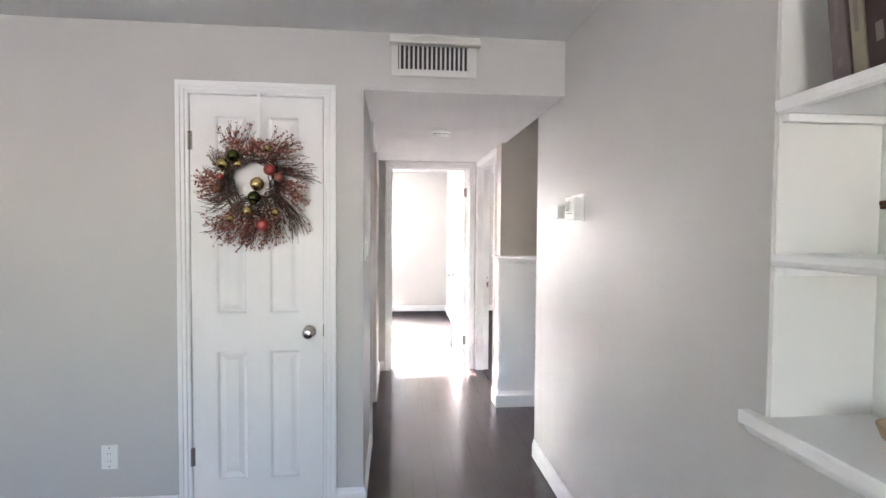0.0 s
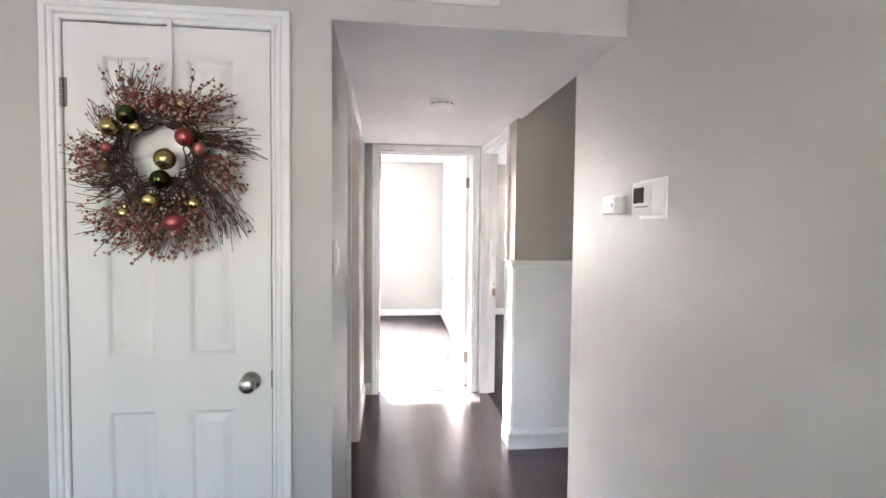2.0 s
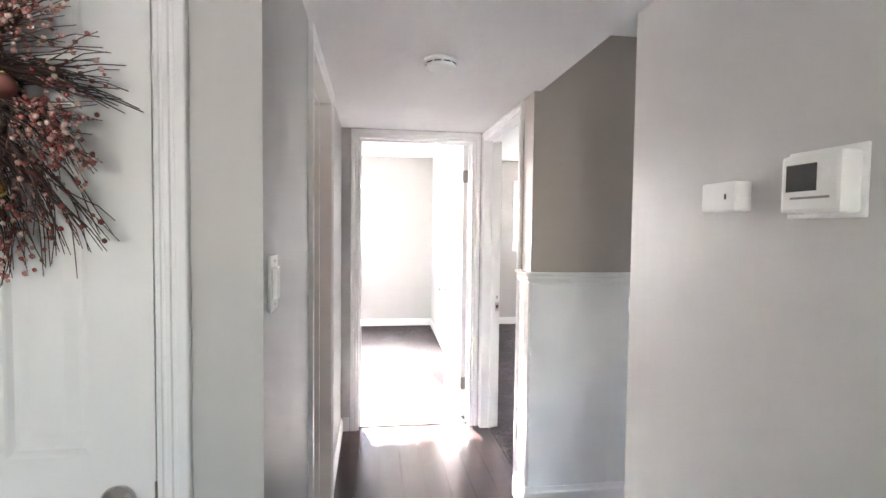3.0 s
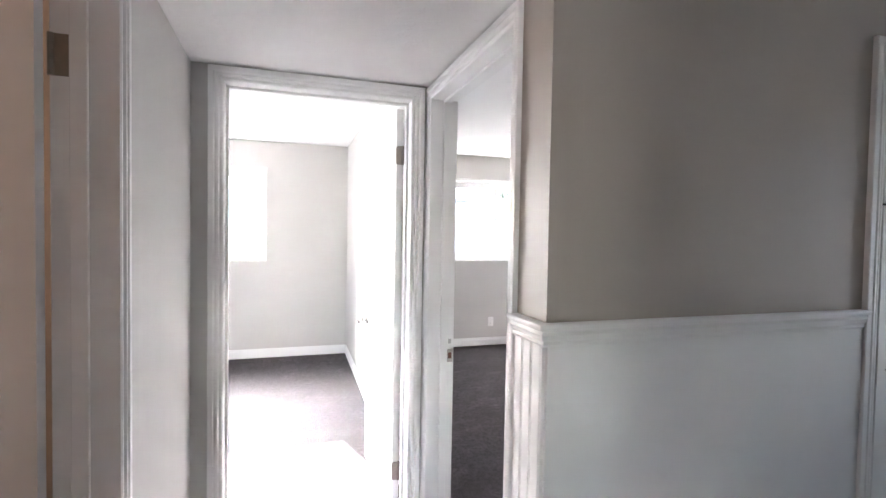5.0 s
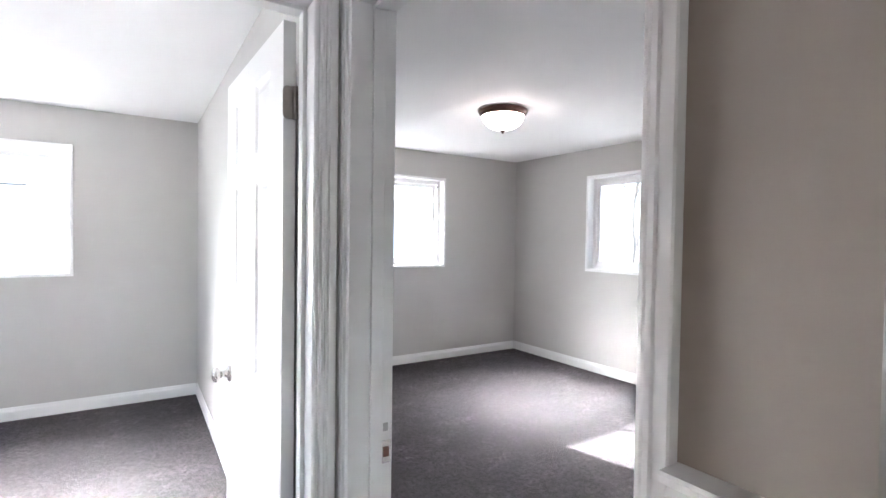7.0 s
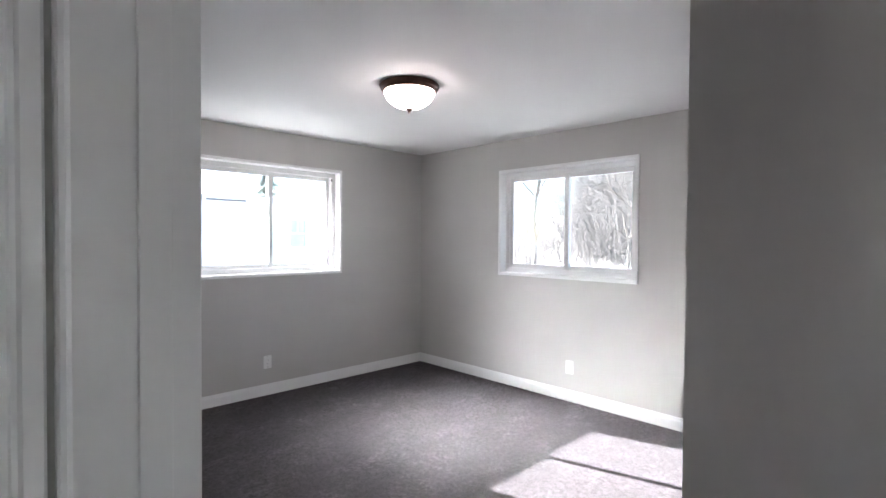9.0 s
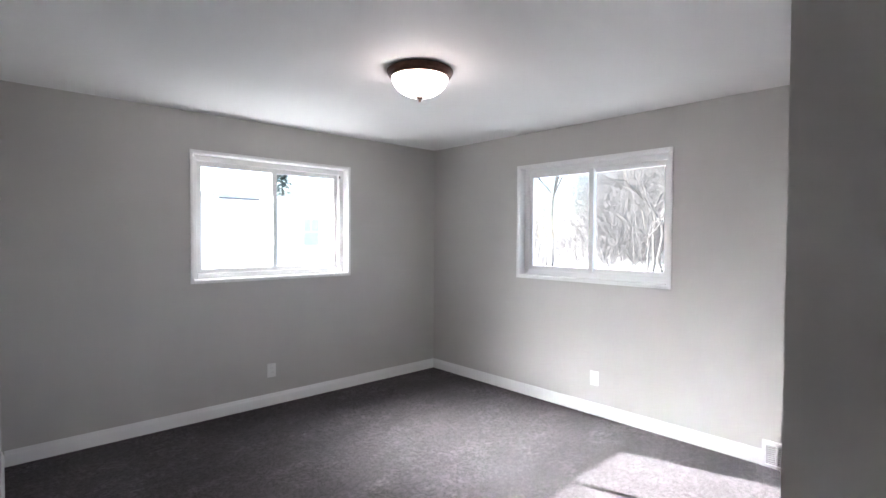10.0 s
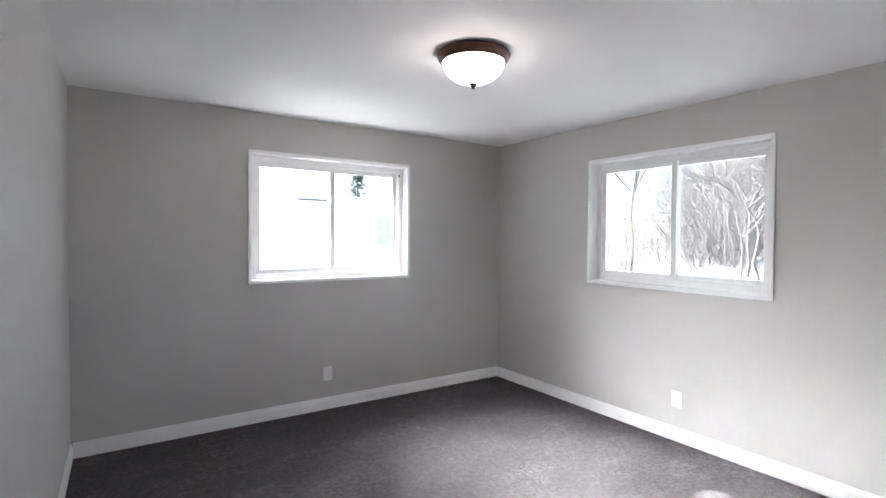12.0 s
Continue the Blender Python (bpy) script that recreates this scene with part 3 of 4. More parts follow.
# ---- windows ----
def window(name, o, u, n, b0, b1, z0, z1, label):
    """A white sliding window in an opening, in the wall's axes: u along, n into the room."""
    top = thing(name, tuple(Vector(o) + Vector(u) * (b0 + b1) / 2 + Vector((0, 0, z0))), label, "window", "bedroom windows", "structure")
    inv = top.matrix_world.inverted()
    m = inv @ axes(o, u, n, (0, 0, 1))

    def put(nm, lo, hi, mat, parent, bev=0.003):
        bm = bmesh.new()
        box(bm, lo, hi, bev)
        bmesh.ops.transform(bm, matrix=m, verts=bm.verts)
        return part(nm, bm, mat, parent)

    def frame_of(nm, x0, x1, y0, y1, d0, d1, w, mat, parent, wb=None):
        bm = bmesh.new()
        wb = wb or w
        box(bm, (x0, d0, y0), (x0 + w, d1, y1), 0.003)
        box(bm, (x1 - w, d0, y0), (x1, d1, y1), 0.003)
        box(bm, (x0 + w, d0, y1 - w), (x1 - w, d1, y1), 0.003)
        box(bm, (x0 + w, d0, y0), (x1 - w, d1, y0 + wb), 0.003)
        bmesh.ops.transform(bm, matrix=m, verts=bm.verts)
        return part(nm, bm, mat, parent)
    frame_of("window_trim", b0 - 0.025, b1 + 0.025, z0 - 0.025, z1 + 0.025, -0.001, 0.013, 0.0265, TRIM, top)
    frame_of("window_reveal", b0 - 0.001, b1 + 0.001, z0 - 0.001, z1 + 0.001, -0.196, -0.001, 0.006, TRIM, top)
    fr = frame_of("window_frame", b0 + 0.005, b1 - 0.005, z0 + 0.005, z1 - 0.005, -0.165, -0.075, 0.044, VINYL, top)
    mid = (b0 + b1) / 2
    s1 = frame_of("sash", b0 + 0.044, mid + 0.022, z0 + 0.047, z1 - 0.047, -0.112, -0.088, 0.041, VINYL, top)
    s2 = frame_of("sash", mid - 0.022, b1 - 0.044, z0 + 0.047, z1 - 0.047, -0.145, -0.120, 0.041, VINYL, top)
    for s, x0, x1, d in ((s1, b0 + 0.080, mid - 0.014, -0.100), (s2, mid + 0.014, b1 - 0.080, -0.132)):
        p = put("pane", (x0, d - 0.002, z0 + 0.083), (x1, d + 0.002, z1 - 0.083), GLASS, s, 0)
        p.visible_shadow = False
    for zz in (0.30, 0.68):
        put("sash_latch", (mid - 0.010, -0.089, z0 + (z1 - z0) * zz - 0.022), (mid + 0.014, -0.076, z0 + (z1 - z0) * zz + 0.022), VINYL, s1, 0.004)
    if name == "window_2":
        put("sash_bumper", (b1 - 0.052, -0.076, z1 - 0.085), (b1 - 0.041, -0.068, z1 - 0.060), DARKPL, fr, 0.002)
    return top


WL = "white vinyl sliding window with two panes in white trim"
window("window_1", (0, FAR, 0), (1, 0, 0), (0, -1, 0), -2.10, 0.045, 1.12, 2.115, WL)
window("window_2", (0, FAR, 0), (1, 0, 0), (0, -1, 0), 2.195, 3.582, 1.12, 2.115, WL)
window("window_3", (EAST, 0, 0), (0, -1, 0), (-1, 0, 0), -7.611, -6.225, 1.12, 2.115, WL + " facing the wooded yard")


# ---- outlets, switches, registers ----
def outlet(place, n, label, w=0.075, h=0.118, toggle=False):
    n = Vector(n)
    u = Vector((0, 0, 1)).cross(n)
    top = thing("light_switch" if toggle else "wall_outlet", place, label, "switch" if toggle else "outlet", "" if toggle else "wall outlets")
    m = axes((0, 0, 0), u, n, (0, 0, 1))

    def put(nm, lo, hi, mat, bev):
        bm = bmesh.new()
        box(bm, lo, hi, bev)
        bmesh.ops.transform(bm, matrix=m, verts=bm.verts)
        return part(nm, bm, mat, top)
    put("cover_plate", (-w / 2, 0, -h / 2), (w / 2, 0.0075, h / 2), PLASTIC, 0.003)
    if toggle:
        put("rocker", (-0.017, 0.005, -0.034), (0.017, 0.016, 0.034), PLASTIC, 0.002)
    else:
        put("receptacle", (-0.017, 0.005, -0.034), (0.017, 0.0090, 0.034), PLASTIC, 0.0015)
        for zz in (-0.018, 0.018):
            bm = bmesh.new()
            box(bm, (-0.0075, 0.0085, zz - 0.004), (-0.0055, 0.0094, zz + 0.004))
            box(bm, (0.0055, 0.0085, zz - 0.004), (0.0075, 0.0094, zz + 0.004))
            bmesh.ops.transform(bm, matrix=m, verts=bm.verts)
            part("slot", bm, DARKPL, top)
    for zz in (-0.046, 0.046):
        bm = bmesh.new()
        lathe(bm, [(0.0032, 0), (0.0032, 0.0080), (0.002, 0.0086), (0, 0.0086)], m @ axes((0, 0, zz), (1, 0, 0), (0, 0, 1), (0, 1, 0)), 10)
        part("screw", bm, NICKEL, top)
    return top


OL = "white plastic wall outlet above the baseboard"
outlet((-1.322, 2.68, 0.298), (0, -1, 0), OL)
outlet((-0.60, FAR, 0.300), (0, -1, 0), OL)
outlet((2.817, FAR, 0.308), (0, -1, 0), OL)
outlet((EAST, 6.812, 0.310), (-1, 0, 0), OL)
outlet((-0.105, 2.757, 1.311), (1, 0, 0), "white rocker light switch on the hallway corner", toggle=True)

VENTP = paint("cream_vent_enamel", (0.66, 0.64, 0.60), 0.04, 0.4, 40.0, 0.0003, 3.0)
# return-air grille on the header
vg = thing("air_vent", (0.246, 2.68, 2.258), "white metal wall register with dark vertical slots", "vent")
bm = bmesh.new()
for lo, hi in (((-0.214, -0.010, -0.077), (-0.181, -0.001, 0.075)), ((0.174, -0.010, -0.077), (0.214, -0.001, 0.075)),
               ((-0.181, -0.010, -0.077), (0.174, -0.001, -0.043))):
    box(bm, lo, hi, 0.003)
part("grille_frame", bm, VENTP, vg)
# plate paints in the duct's shade; the wall behind it is solid
bm = bmesh.new()
box(bm, (-0.181, -0.0035, -0.043), (0.174, -0.001, 0.075))
part("backing", bm, GAPSHADE, vg, "near-black plate standing for shade in the duct")
for i in range(16):
    x = -0.176 + i * 0.0228
    bm = bmesh.new()
    box(bm, (x, -0.012, -0.043), (x + 0.0085, -0.004, 0.074), 0.002)
    bmesh.ops.rotate(bm, verts=bm.verts, cent=(x + 0.004, -0.008, 0), matrix=Matrix.Rotation(radians(14), 3, 'Z'))
    part("slat", bm, VENTP, vg)
bm = bmesh.new()
prism(bm, [(0, 0.074), (0.055, 0.070), (0.056, 0.076), (0.030, 0.108), (0, 0.126)], axes((-0.222, -0.001, 0), (0, -1, 0), (0, 0, 1), (1, 0, 0)), 0.452)
part("deflector", bm, VENTP, vg, "white air deflector hood")

# floor register let into the baseboard
fr = thing("floor_register", (EAST, 5.488, 0.006), "white metal baseboard register with grey louvres on the carpet", "vent")
bm = bmesh.new()
for lo, hi in (((-0.022, -0.112, 0), (-0.001, -0.092, 0.168)), ((-0.022, 0.092, 0), (-0.001, 0.112, 0.168)), ((-0.022, -0.092, 0.142), (-0.001, 0.092, 0.168)),
               ((-0.022, -0.092, 0), (-0.001, 0.092, 0.018)), ((-0.021, -0.034, 0.018), (-0.003, -0.027, 0.142)), ((-0.021, 0.027, 0.018), (-0.003, 0.034, 0.142))):
    box(bm, lo, hi, 0.002)
part("register_frame", bm, TRIM, fr)
# grey plate paints in the shade behind the louvres
bm = bmesh.new()
box(bm, (-0.004, -0.092, 0.018), (-0.001, 0.092, 0.142))
part("backing", bm, plain("register_gap_shade", (0.25, 0.24, 0.23)), fr)
for i in range(9):
    bm = bmesh.new()
    box(bm, (-0.016, -0.092, 0.026 + i * 0.013), (-0.006, 0.092, 0.030 + i * 0.013), 0.001)
    part("louvre", bm, plain("grey_louvre", (0.5, 0.49, 0.48)) if i == 0 else bpy.data.materials["grey_louvre"], fr)

# thermostat and the small sensor beside it
th = thing("thermostat", (0.926, 2.480, 1.520), "white digital thermostat on a wall plate with dark display", "thermostat")


def tbox(nm, lo, hi, mat, parent, bev=0.003, label=""):
    bm = bmesh.new()
    box(bm, lo, hi, bev)
    return part(nm, bm, mat, parent, label)


tbox("wall_plate", (-0.007, -0.092, -0.063), (-0.0005, 0.066, 0.064), PLASTIC, th, 0.005)
tb = tbox("body", (-0.050, -0.086, -0.055), (-0.007, 0.038, 0.052), PLASTIC, th, 0.008)
tbox("display", (-0.0512, -0.040, -0.015), (-0.0498, 0.024, 0.034), DARKPL, tb, 0.0, "dark grey display")
tbox("button_bar", (-0.0512, -0.066, -0.029), (-0.0498, 0.014, -0.025), plain("grey_print", (0.25, 0.25, 0.25)), tb, 0.0)
for k in range(2):
    tbox("button", (-0.0525, -0.066, 0.000 + k * 0.016), (-0.0495, -0.052, 0.008 + k * 0.016), PLASTIC, tb, 0.001)
sn = thing("wall_sensor", (0.926, 2.699, 1.508), "small white plastic wall sensor box beside the thermostat", "sensor")
tbox("body", (-0.044, -0.053, -0.033), (-0.0005, 0.055, 0.033), PLASTIC, sn, 0.006)
tbox("indicator", (-0.0452, -0.028, -0.006), (-0.0435, -0.023, 0.006), DARKPL, sn, 0.0)

# smoke detector
sd = thing("smoke_detector", (0.376, 3.679, HALL_C), "round white smoke detector on the hallway ceiling", "smoke detector")
bm = bmesh.new()
lathe(bm, [(0, 0), (0.068, -0.001), (0.068, -0.012), (0.064, -0.015), (0.060, -0.016)], Matrix.Identity(4), 40)
part("base_ring", bm, PLASTIC, sd, "", True)
bm = bmesh.new()
lathe(bm, [(0.060, -0.014), (0.061, -0.026), (0.056, -0.034), (0.040, -0.039), (0.020, -0.040), (0, -0.0405)], Matrix.Identity(4), 40)
part("cover", bm, PLASTIC, sd, "", True)
for k in range(10):
    a = k * math.pi / 5
    bm = bmesh.new()
    box(bm, (0.0595, -0.013, -0.0225), (0.0618, 0.013, -0.0185))
    bmesh.ops.rotate(bm, verts=bm.verts, cent=(0, 0, 0), matrix=Matrix.Rotation(a, 3, 'Z'))
    part("slot", bm, DARKPL, sd)

for px, py, rx, ry in ((0.235, 3.70, 0.085, 0.055), (0.535, 3.66, 0.075, 0.05)):
    bm = bmesh.new()
    rp = random.Random(int(px * 1000))
    lo = [(px + rx * rp.uniform(0.8, 1.15) * math.cos(k * 0.2618), py + ry * rp.uniform(0.8, 1.15) * math.sin(k * 0.2618)) for k in range(24)]
    prism(bm, lo, Matrix.Translation((0, 0, HALL_C - 0.0015)), 0.001)
    structure("trim_patch", bm, CEIL, "smooth patch of filler on the hallway ceiling", "ceiling patch")
bm = bmesh.new()
prism(bm, [(0, 0), (0.004, 0.006), (0.020, 0.008), (0.030, 0.004), (0.030, 0)], axes((0.021, 5.188, 0.001), (0, 1, 0), (0, 0, 1), (1, 0, 0)), 0.782)
structure("trim_threshold", bm, GUTTER, "thin dark threshold strip between planks and carpet", "threshold")

# ---- ceiling lamp of the corner bedroom ----
lp = thing("ceiling_lamp", (2.857, 6.878, BED_C), "flush ceiling lamp, bronze rim and lit frosted glass bowl", "ceiling lamp")
bm = bmesh.new()
lathe(bm, [(0, -0.001), (0.178, -0.001), (0.186, -0.005), (0.191, -0.011), (0.190, -0.018), (0.183, -0.023), (0.186, -0.029), (0.181, -0.035), (0.173, -0.039), (0.174, -0.046), (0.168, -0.051), (0.158, -0.050), (0.156, -0.030)], Matrix.Identity(4), 64)
part("rim", bm, BRONZE, lp, "oil-rubbed bronze stepped rim", True)
bm = bmesh.new()
lathe(bm, [(0.161 * math.cos(a), -0.042 - 0.115 * math.sin(a)) for a in [k * math.pi / 28 for k in range(15)]], Matrix.Identity(4), 64)
part("glass_bowl", bm, BOWL, lp, "glowing frosted white glass bowl", True)
bm = bmesh.new()
lathe(bm, [(0, -0.152), (0.022, -0.155), (0.023, -0.160), (0.013, -0.166), (0.008, -0.171), (0.010, -0.176), (0.007, -0.182), (0, -0.184)], Matrix.Identity(4), 24)
part("finial", bm, BRONZE, lp, "bronze finial", True)

# ---- linen cabinet in the side passage ----
lc = thing("linen_cabinet", (2.10, 4.04, 0), "built-in white linen cabinet with two slab doors", "cabinet")
casing_set(lc, (0, 4.04, 0), (1, 0, 0), (0, -1, 0), 2.107, 2.733, 2.030)
bm = bmesh.new()
box(bm, (0.002, 0.006, 0.0), (0.636, 0.75, 2.034))
part("carcass", bm, TRIM, lc)
for z0, z1, hz in ((0.10, 1.553, 1.05), (1.563, 2.02, 1.80)):
    dr = tbox("cabinet_door", (0.012, -0.012, z0), (0.628, 0.004, z1), TRIM, lc, 0.003)
    bm = bmesh.new()
    box(bm, (0.050, -0.040, hz - 0.045), (0.058, -0.032, hz + 0.045), 0.003)
    box(bm, (0.050, -0.034, hz - 0.042), (0.058, -0.012, hz - 0.034), 0.001)
    box(bm, (0.050, -0.034, hz + 0.034), (0.058, -0.012, hz + 0.042), 0.001)
    part("handle", bm, NICKEL, dr, "slim nickel bar pull")
# near-black strip painted in for the shade between the two doors
tbox("gap_shade_strip", (0.012, 0.0045, 1.553), (0.628, 0.0055, 1.563), GAPSHADE, lc, 0.0)

# ---- built-in shelves ----
sh = thing("built_in_shelf", (0.93, 1.24, 0), "white built-in shelves with a projecting counter ledge", "shelf", "", "structure")
bm = bmesh.new()
box(bm, (-0.032, -2.43, 0.936), (0.268, 0.060, 0.970), 0.005)
part("counter", bm, TRIM, sh)
bm = bmesh.new()
prism(bm, [(0, 0), (0.010, 0), (0.016, 0.008), (0.020, 0.018), (0, 0.018)], axes((-0.004, 0.045, 0.916), (-1, 0, 0), (0, 0, 1), (0, -1, 0)), 2.40)
part("counter_moulding", bm, TRIM, sh)
for z in (1.326, 1.680):
    bm = bmesh.new()
    box(bm, (0.004, -2.43, z), (0.269, -0.005, z + 0.032), 0.003)
    part("shelf_board", bm, TRIM, sh)
    bm = bmesh.new()
    box(bm, (0.010, -0.024, z - 0.020), (0.26, -0.004, z - 0.0005), 0.003)
    part("cleat", bm, TRIM, sh)
    bm = bmesh.new()
    prism(bm, [(0, 0), (0.006, 0.004), (0.010, 0.014), (0.010, 0.030), (0, 0.030)], axes((0.004, -0.002, z + 0.001), (-1, 0, 0), (0, 0, 1), (0, -1, 0)), 2.42)
    part("shelf_nosing", bm, TRIM, sh)


def book(place, w, h, d, col, lean, band, label):
    top = thing("book", place, label, "book", "books on the shelf")
    top.matrix_world = pose(*place, lean, 0, 0)
    cov = plain("book_cover", col, 0.45)
    bm = bmesh.new()
    box(bm, (0, 0, 0), (d, 0.003, h), 0.001)
    box(bm, (0, w - 0.003, 0), (d, w, h), 0.001)
    box(bm, (-0.004, 0, 0), (0.001, w, h), 0.002)
    part("cover", bm, cov, top)
    bm = bmesh.new()
    box(bm, (0.002, 0.0032, 0.004), (d - 0.006, w - 0.0032, h - 0.004))
    part("pages", bm, plain("book_pages", (0.62, 0.57, 0.47)), top)
    ink = plain("faded_spine_print", (0.17, 0.145, 0.13))
    for a, b in band:
        bm = bmesh.new()
        box(bm, (-0.0052, w * 0.36, h * a), (-0.0039, w * 0.64, h * b))
        part("spine_print", bm, ink, top, "faded spine lettering")


BL = "upright hardback book with a worn %s cover on the shelf"
book((0.945, 1.066, 1.7125), 0.038, 0.30, 0.19, (0.135, 0.105, 0.105), -7, [(0.1, 0.16), (0.34, 0.62), (0.72, 0.78)], BL % "grey-brown")
book((0.945, 1.030, 1.7125), 0.028, 0.29, 0.19, (0.24, 0.22, 0.16), -7, [(0.3, 0.6), (0.7, 0.74)], BL % "olive")
book((0.945, 0.975, 1.7125), 0.050, 0.30, 0.19, (0.035, 0.02, 0.018), -7, [(0.18, 0.30), (0.62, 0.86)], BL % "dark brown")
book((0.945, 0.930, 1.7125), 0.042, 0.28, 0.19, (0.05, 0.035, 0.03), -7, [(0.2, 0.5)], BL % "dark brown")

# dark metal ornament on the middle shelf and a wooden bowl on the counter
orn = thing("ornament", (1.10, 1.102, 1.3585), "dark metal branch ornament standing on the middle shelf", "ornament")
bm = bmesh.new()
lathe(bm, [(0, 0), (0.016, 0), (0.016, 0.004), (0.005, 0.008), (0.003, 0.04), (0.003, 0.13), (0, 0.131)], Matrix.Identity(4), 20)
for k in range(7):
    a = k * 0.9
    box(bm, (-0.004 + 0.022 * math.cos(a), -0.004 + 0.022 * math.sin(a), 0.085 + 0.007 * k), (0.016 + 0.022 * math.cos(a), 0.014 + 0.022 * math.sin(a), 0.096 + 0.007 * k), 0.003)
    box(bm, (min(0, 0.022 * math.cos(a)), min(0, 0.022 * math.sin(a)) - 0.002, 0.088 + 0.007 * k), (max(0.002, 0.022 * math.cos(a)), max(0.002, 0.022 * math.sin(a)), 0.092 + 0.007 * k))
part("stand", bm, BRONZE, orn)
bw = thing("wooden_bowl", (1.09, 1.030, 0.9705), "small turned light wooden bowl on the white counter", "bowl")
bm = bmesh.new()
lathe(bm, [(0, 0), (0.040, 0), (0.062, 0.018), (0.072, 0.045), (0.068, 0.046), (0.056, 0.022), (0.034, 0.008), (0, 0.007)], Matrix.Identity(4), 36)
part("bowl", bm, plain("turned_maple", (0.45, 0.31, 0.20)), bw, "", True)

# ---- wreath on the closet door ----
rnd = random.Random(7)
wr = thing("wreath", (-0.622, 2.655, 1.604), "brown twig wreath with red berries and metallic balls, hung on door", "wreath")


def tube(bm, pts, r0, r1, sides=3):
    prev = None
    n = len(pts)
    for i, p in enumerate(pts):
        t = (pts[min(i + 1, n - 1)] - pts[max(i - 1, 0)]).normalized()
        up = Vector((0, 0, 1)) if abs(t.z) < 0.9 else Vector((1, 0, 0))
        a = t.cross(up).normalized()
        b = t.cross(a)
        r = r0 + (r1 - r0) * i / (n - 1)
        ring = [bm.verts.new(p + (a * math.cos(2 * math.pi * k / sides) + b * math.sin(2 * math.pi * k / sides)) * r) for k in range(sides)]
        if prev:
            for k in range(sides):
                l = (k + 1) % sides
                bm.faces.new((prev[k], prev[l], ring[l], ring[k]))
        prev = ring


def ring_point(ang, r, depth):
    f = max(0.0, 1 - (r - 0.09) / 0.14)
    return Vector((r * math.cos(ang) - 0.010 * f, depth, r * math.sin(ang) + 0.038 * f))


bm = bmesh.new()
tips = []
CLUMPS = 12
for c in range(CLUMPS):
    base = c * 2 * math.pi / CLUMPS
    reach = rnd.uniform(0.74, 1.04)
    berried = c % 2 == 0 or c in (3, 9)
    for k in range(58 if berried else 46):
        a0 = base + rnd.gauss(0, 0.115 if berried else 0.085)
        turn = -rnd.uniform(0.0, 0.40) if berried else -rnd.uniform(0.12, 0.34)
        r0 = rnd.uniform(0.100, 0.165)
        r1 = r0 + ((0.316 if berried else 0.328) * reach - r0) * rnd.uniform(0.45, 1.06)
        d0, d1 = -rnd.uniform(0.012, 0.060), -rnd.uniform(0.006, 0.095)
        pts = []
        wob = rnd.uniform(-0.06, 0.06)
        for s in range(6):
            f = s / 5
            pts.append(ring_point(a0 + turn * f * (0.7 + 0.3 * f) + wob * math.sin(f * 5), r0 + (r1 - r0) * f, d0 + (d1 - d0) * f))
        tube(bm, pts, 0.0021, 0.0009)
        tips.append((pts, berried))
for k in range(120):
    a0 = rnd.uniform(0, 2 * math.pi)
    r0 = rnd.uniform(0.088, 0.15)
    d0 = -rnd.uniform(0.012, 0.05)
    tube(bm, [ring_point(a0 + s * 0.22, r0 + 0.010 * math.sin(s * 1.7 + k), d0 - 0.008 * math.sin(s + k)) for s in range(6)], 0.0028, 0.002, 4)
tw = part("twig_ring", bm, TWIG, wr, "dry dark brown twigs")
tagged(tw, kind="stuff")

ico = bmesh.new()
bmesh.ops.create_icosphere(ico, subdivisions=1, radius=1.0)
ico_v = [v.co.copy() for v in ico.verts]
ico_f = [[v.index for v in f.verts] for f in ico.faces]
ico.free()
bm = bmesh.new()
for pts, c in tips:
    dense = 6 if c else 1
    for k in range(dense):
        f = rnd.uniform(0.25, 1.0) * 5
        i = min(4, int(f))
        p = pts[i].lerp(pts[i + 1], f - i) + Vector((rnd.gauss(0, 0.005), -abs(rnd.gauss(0, 0.005)), rnd.gauss(0, 0.005)))
        r = rnd.uniform(0.0028, 0.0058)
        vs = [bm.verts.new(p + v * r) for v in ico_v]
        for fidx in ico_f:
            bm.faces.new([vs[q] for q in fidx])
be = part("berry_spray", bm, BERRY, wr, "small glittered red and copper berries, palest painted as glints")
tagged(be, kind="stuff")

MM = 0.00098
BALLS = [(255, 420, 28, GOLD), (305, 380, 29, GREENM), (327, 420, 19, GOLD), (463, 345, 19, GOLD), (475, 445, 29, REDM), (518, 480, 22, PINKM),
         (417, 515, 33, GOLD), (402, 578, 30, GREENM), (370, 645, 25, GOLD), (500, 652, 21, GOLD), (440, 712, 31, REDM), (290, 685, 19, GOLD),
         (242, 482, 17, REDM), (235, 540, 18, BROWNM)]
for u, v, r, mat in BALLS:
    bm = bmesh.new()
    bmesh.ops.create_uvsphere(bm, u_segments=24, v_segments=16, radius=r * MM)
    p = Vector(((u - 390) * MM, -0.058 - r * MM * 0.5, (530 - v) * MM + 0.003))
    bmesh.ops.translate(bm, vec=p, verts=bm.verts)
    b = part("ball", bm, mat, wr, "", True)
    bm = bmesh.new()
    lathe(bm, [(0, 0), (r * MM * 0.25, 0), (r * MM * 0.25, 0.005), (0, 0.006)], Matrix.Translation(p + Vector((0, r * MM * 0.3, r * MM * 0.92))), 12)
    part("ball_cap", bm, GOLD, b)
bm = bmesh.new()
box(bm, (0.010, -0.0085, 0.16), (0.024, -0.0055, 0.4615), 0.0)
box(bm, (0.010, -0.0085, 0.459), (0.024, 0.010, 0.4615), 0.0)
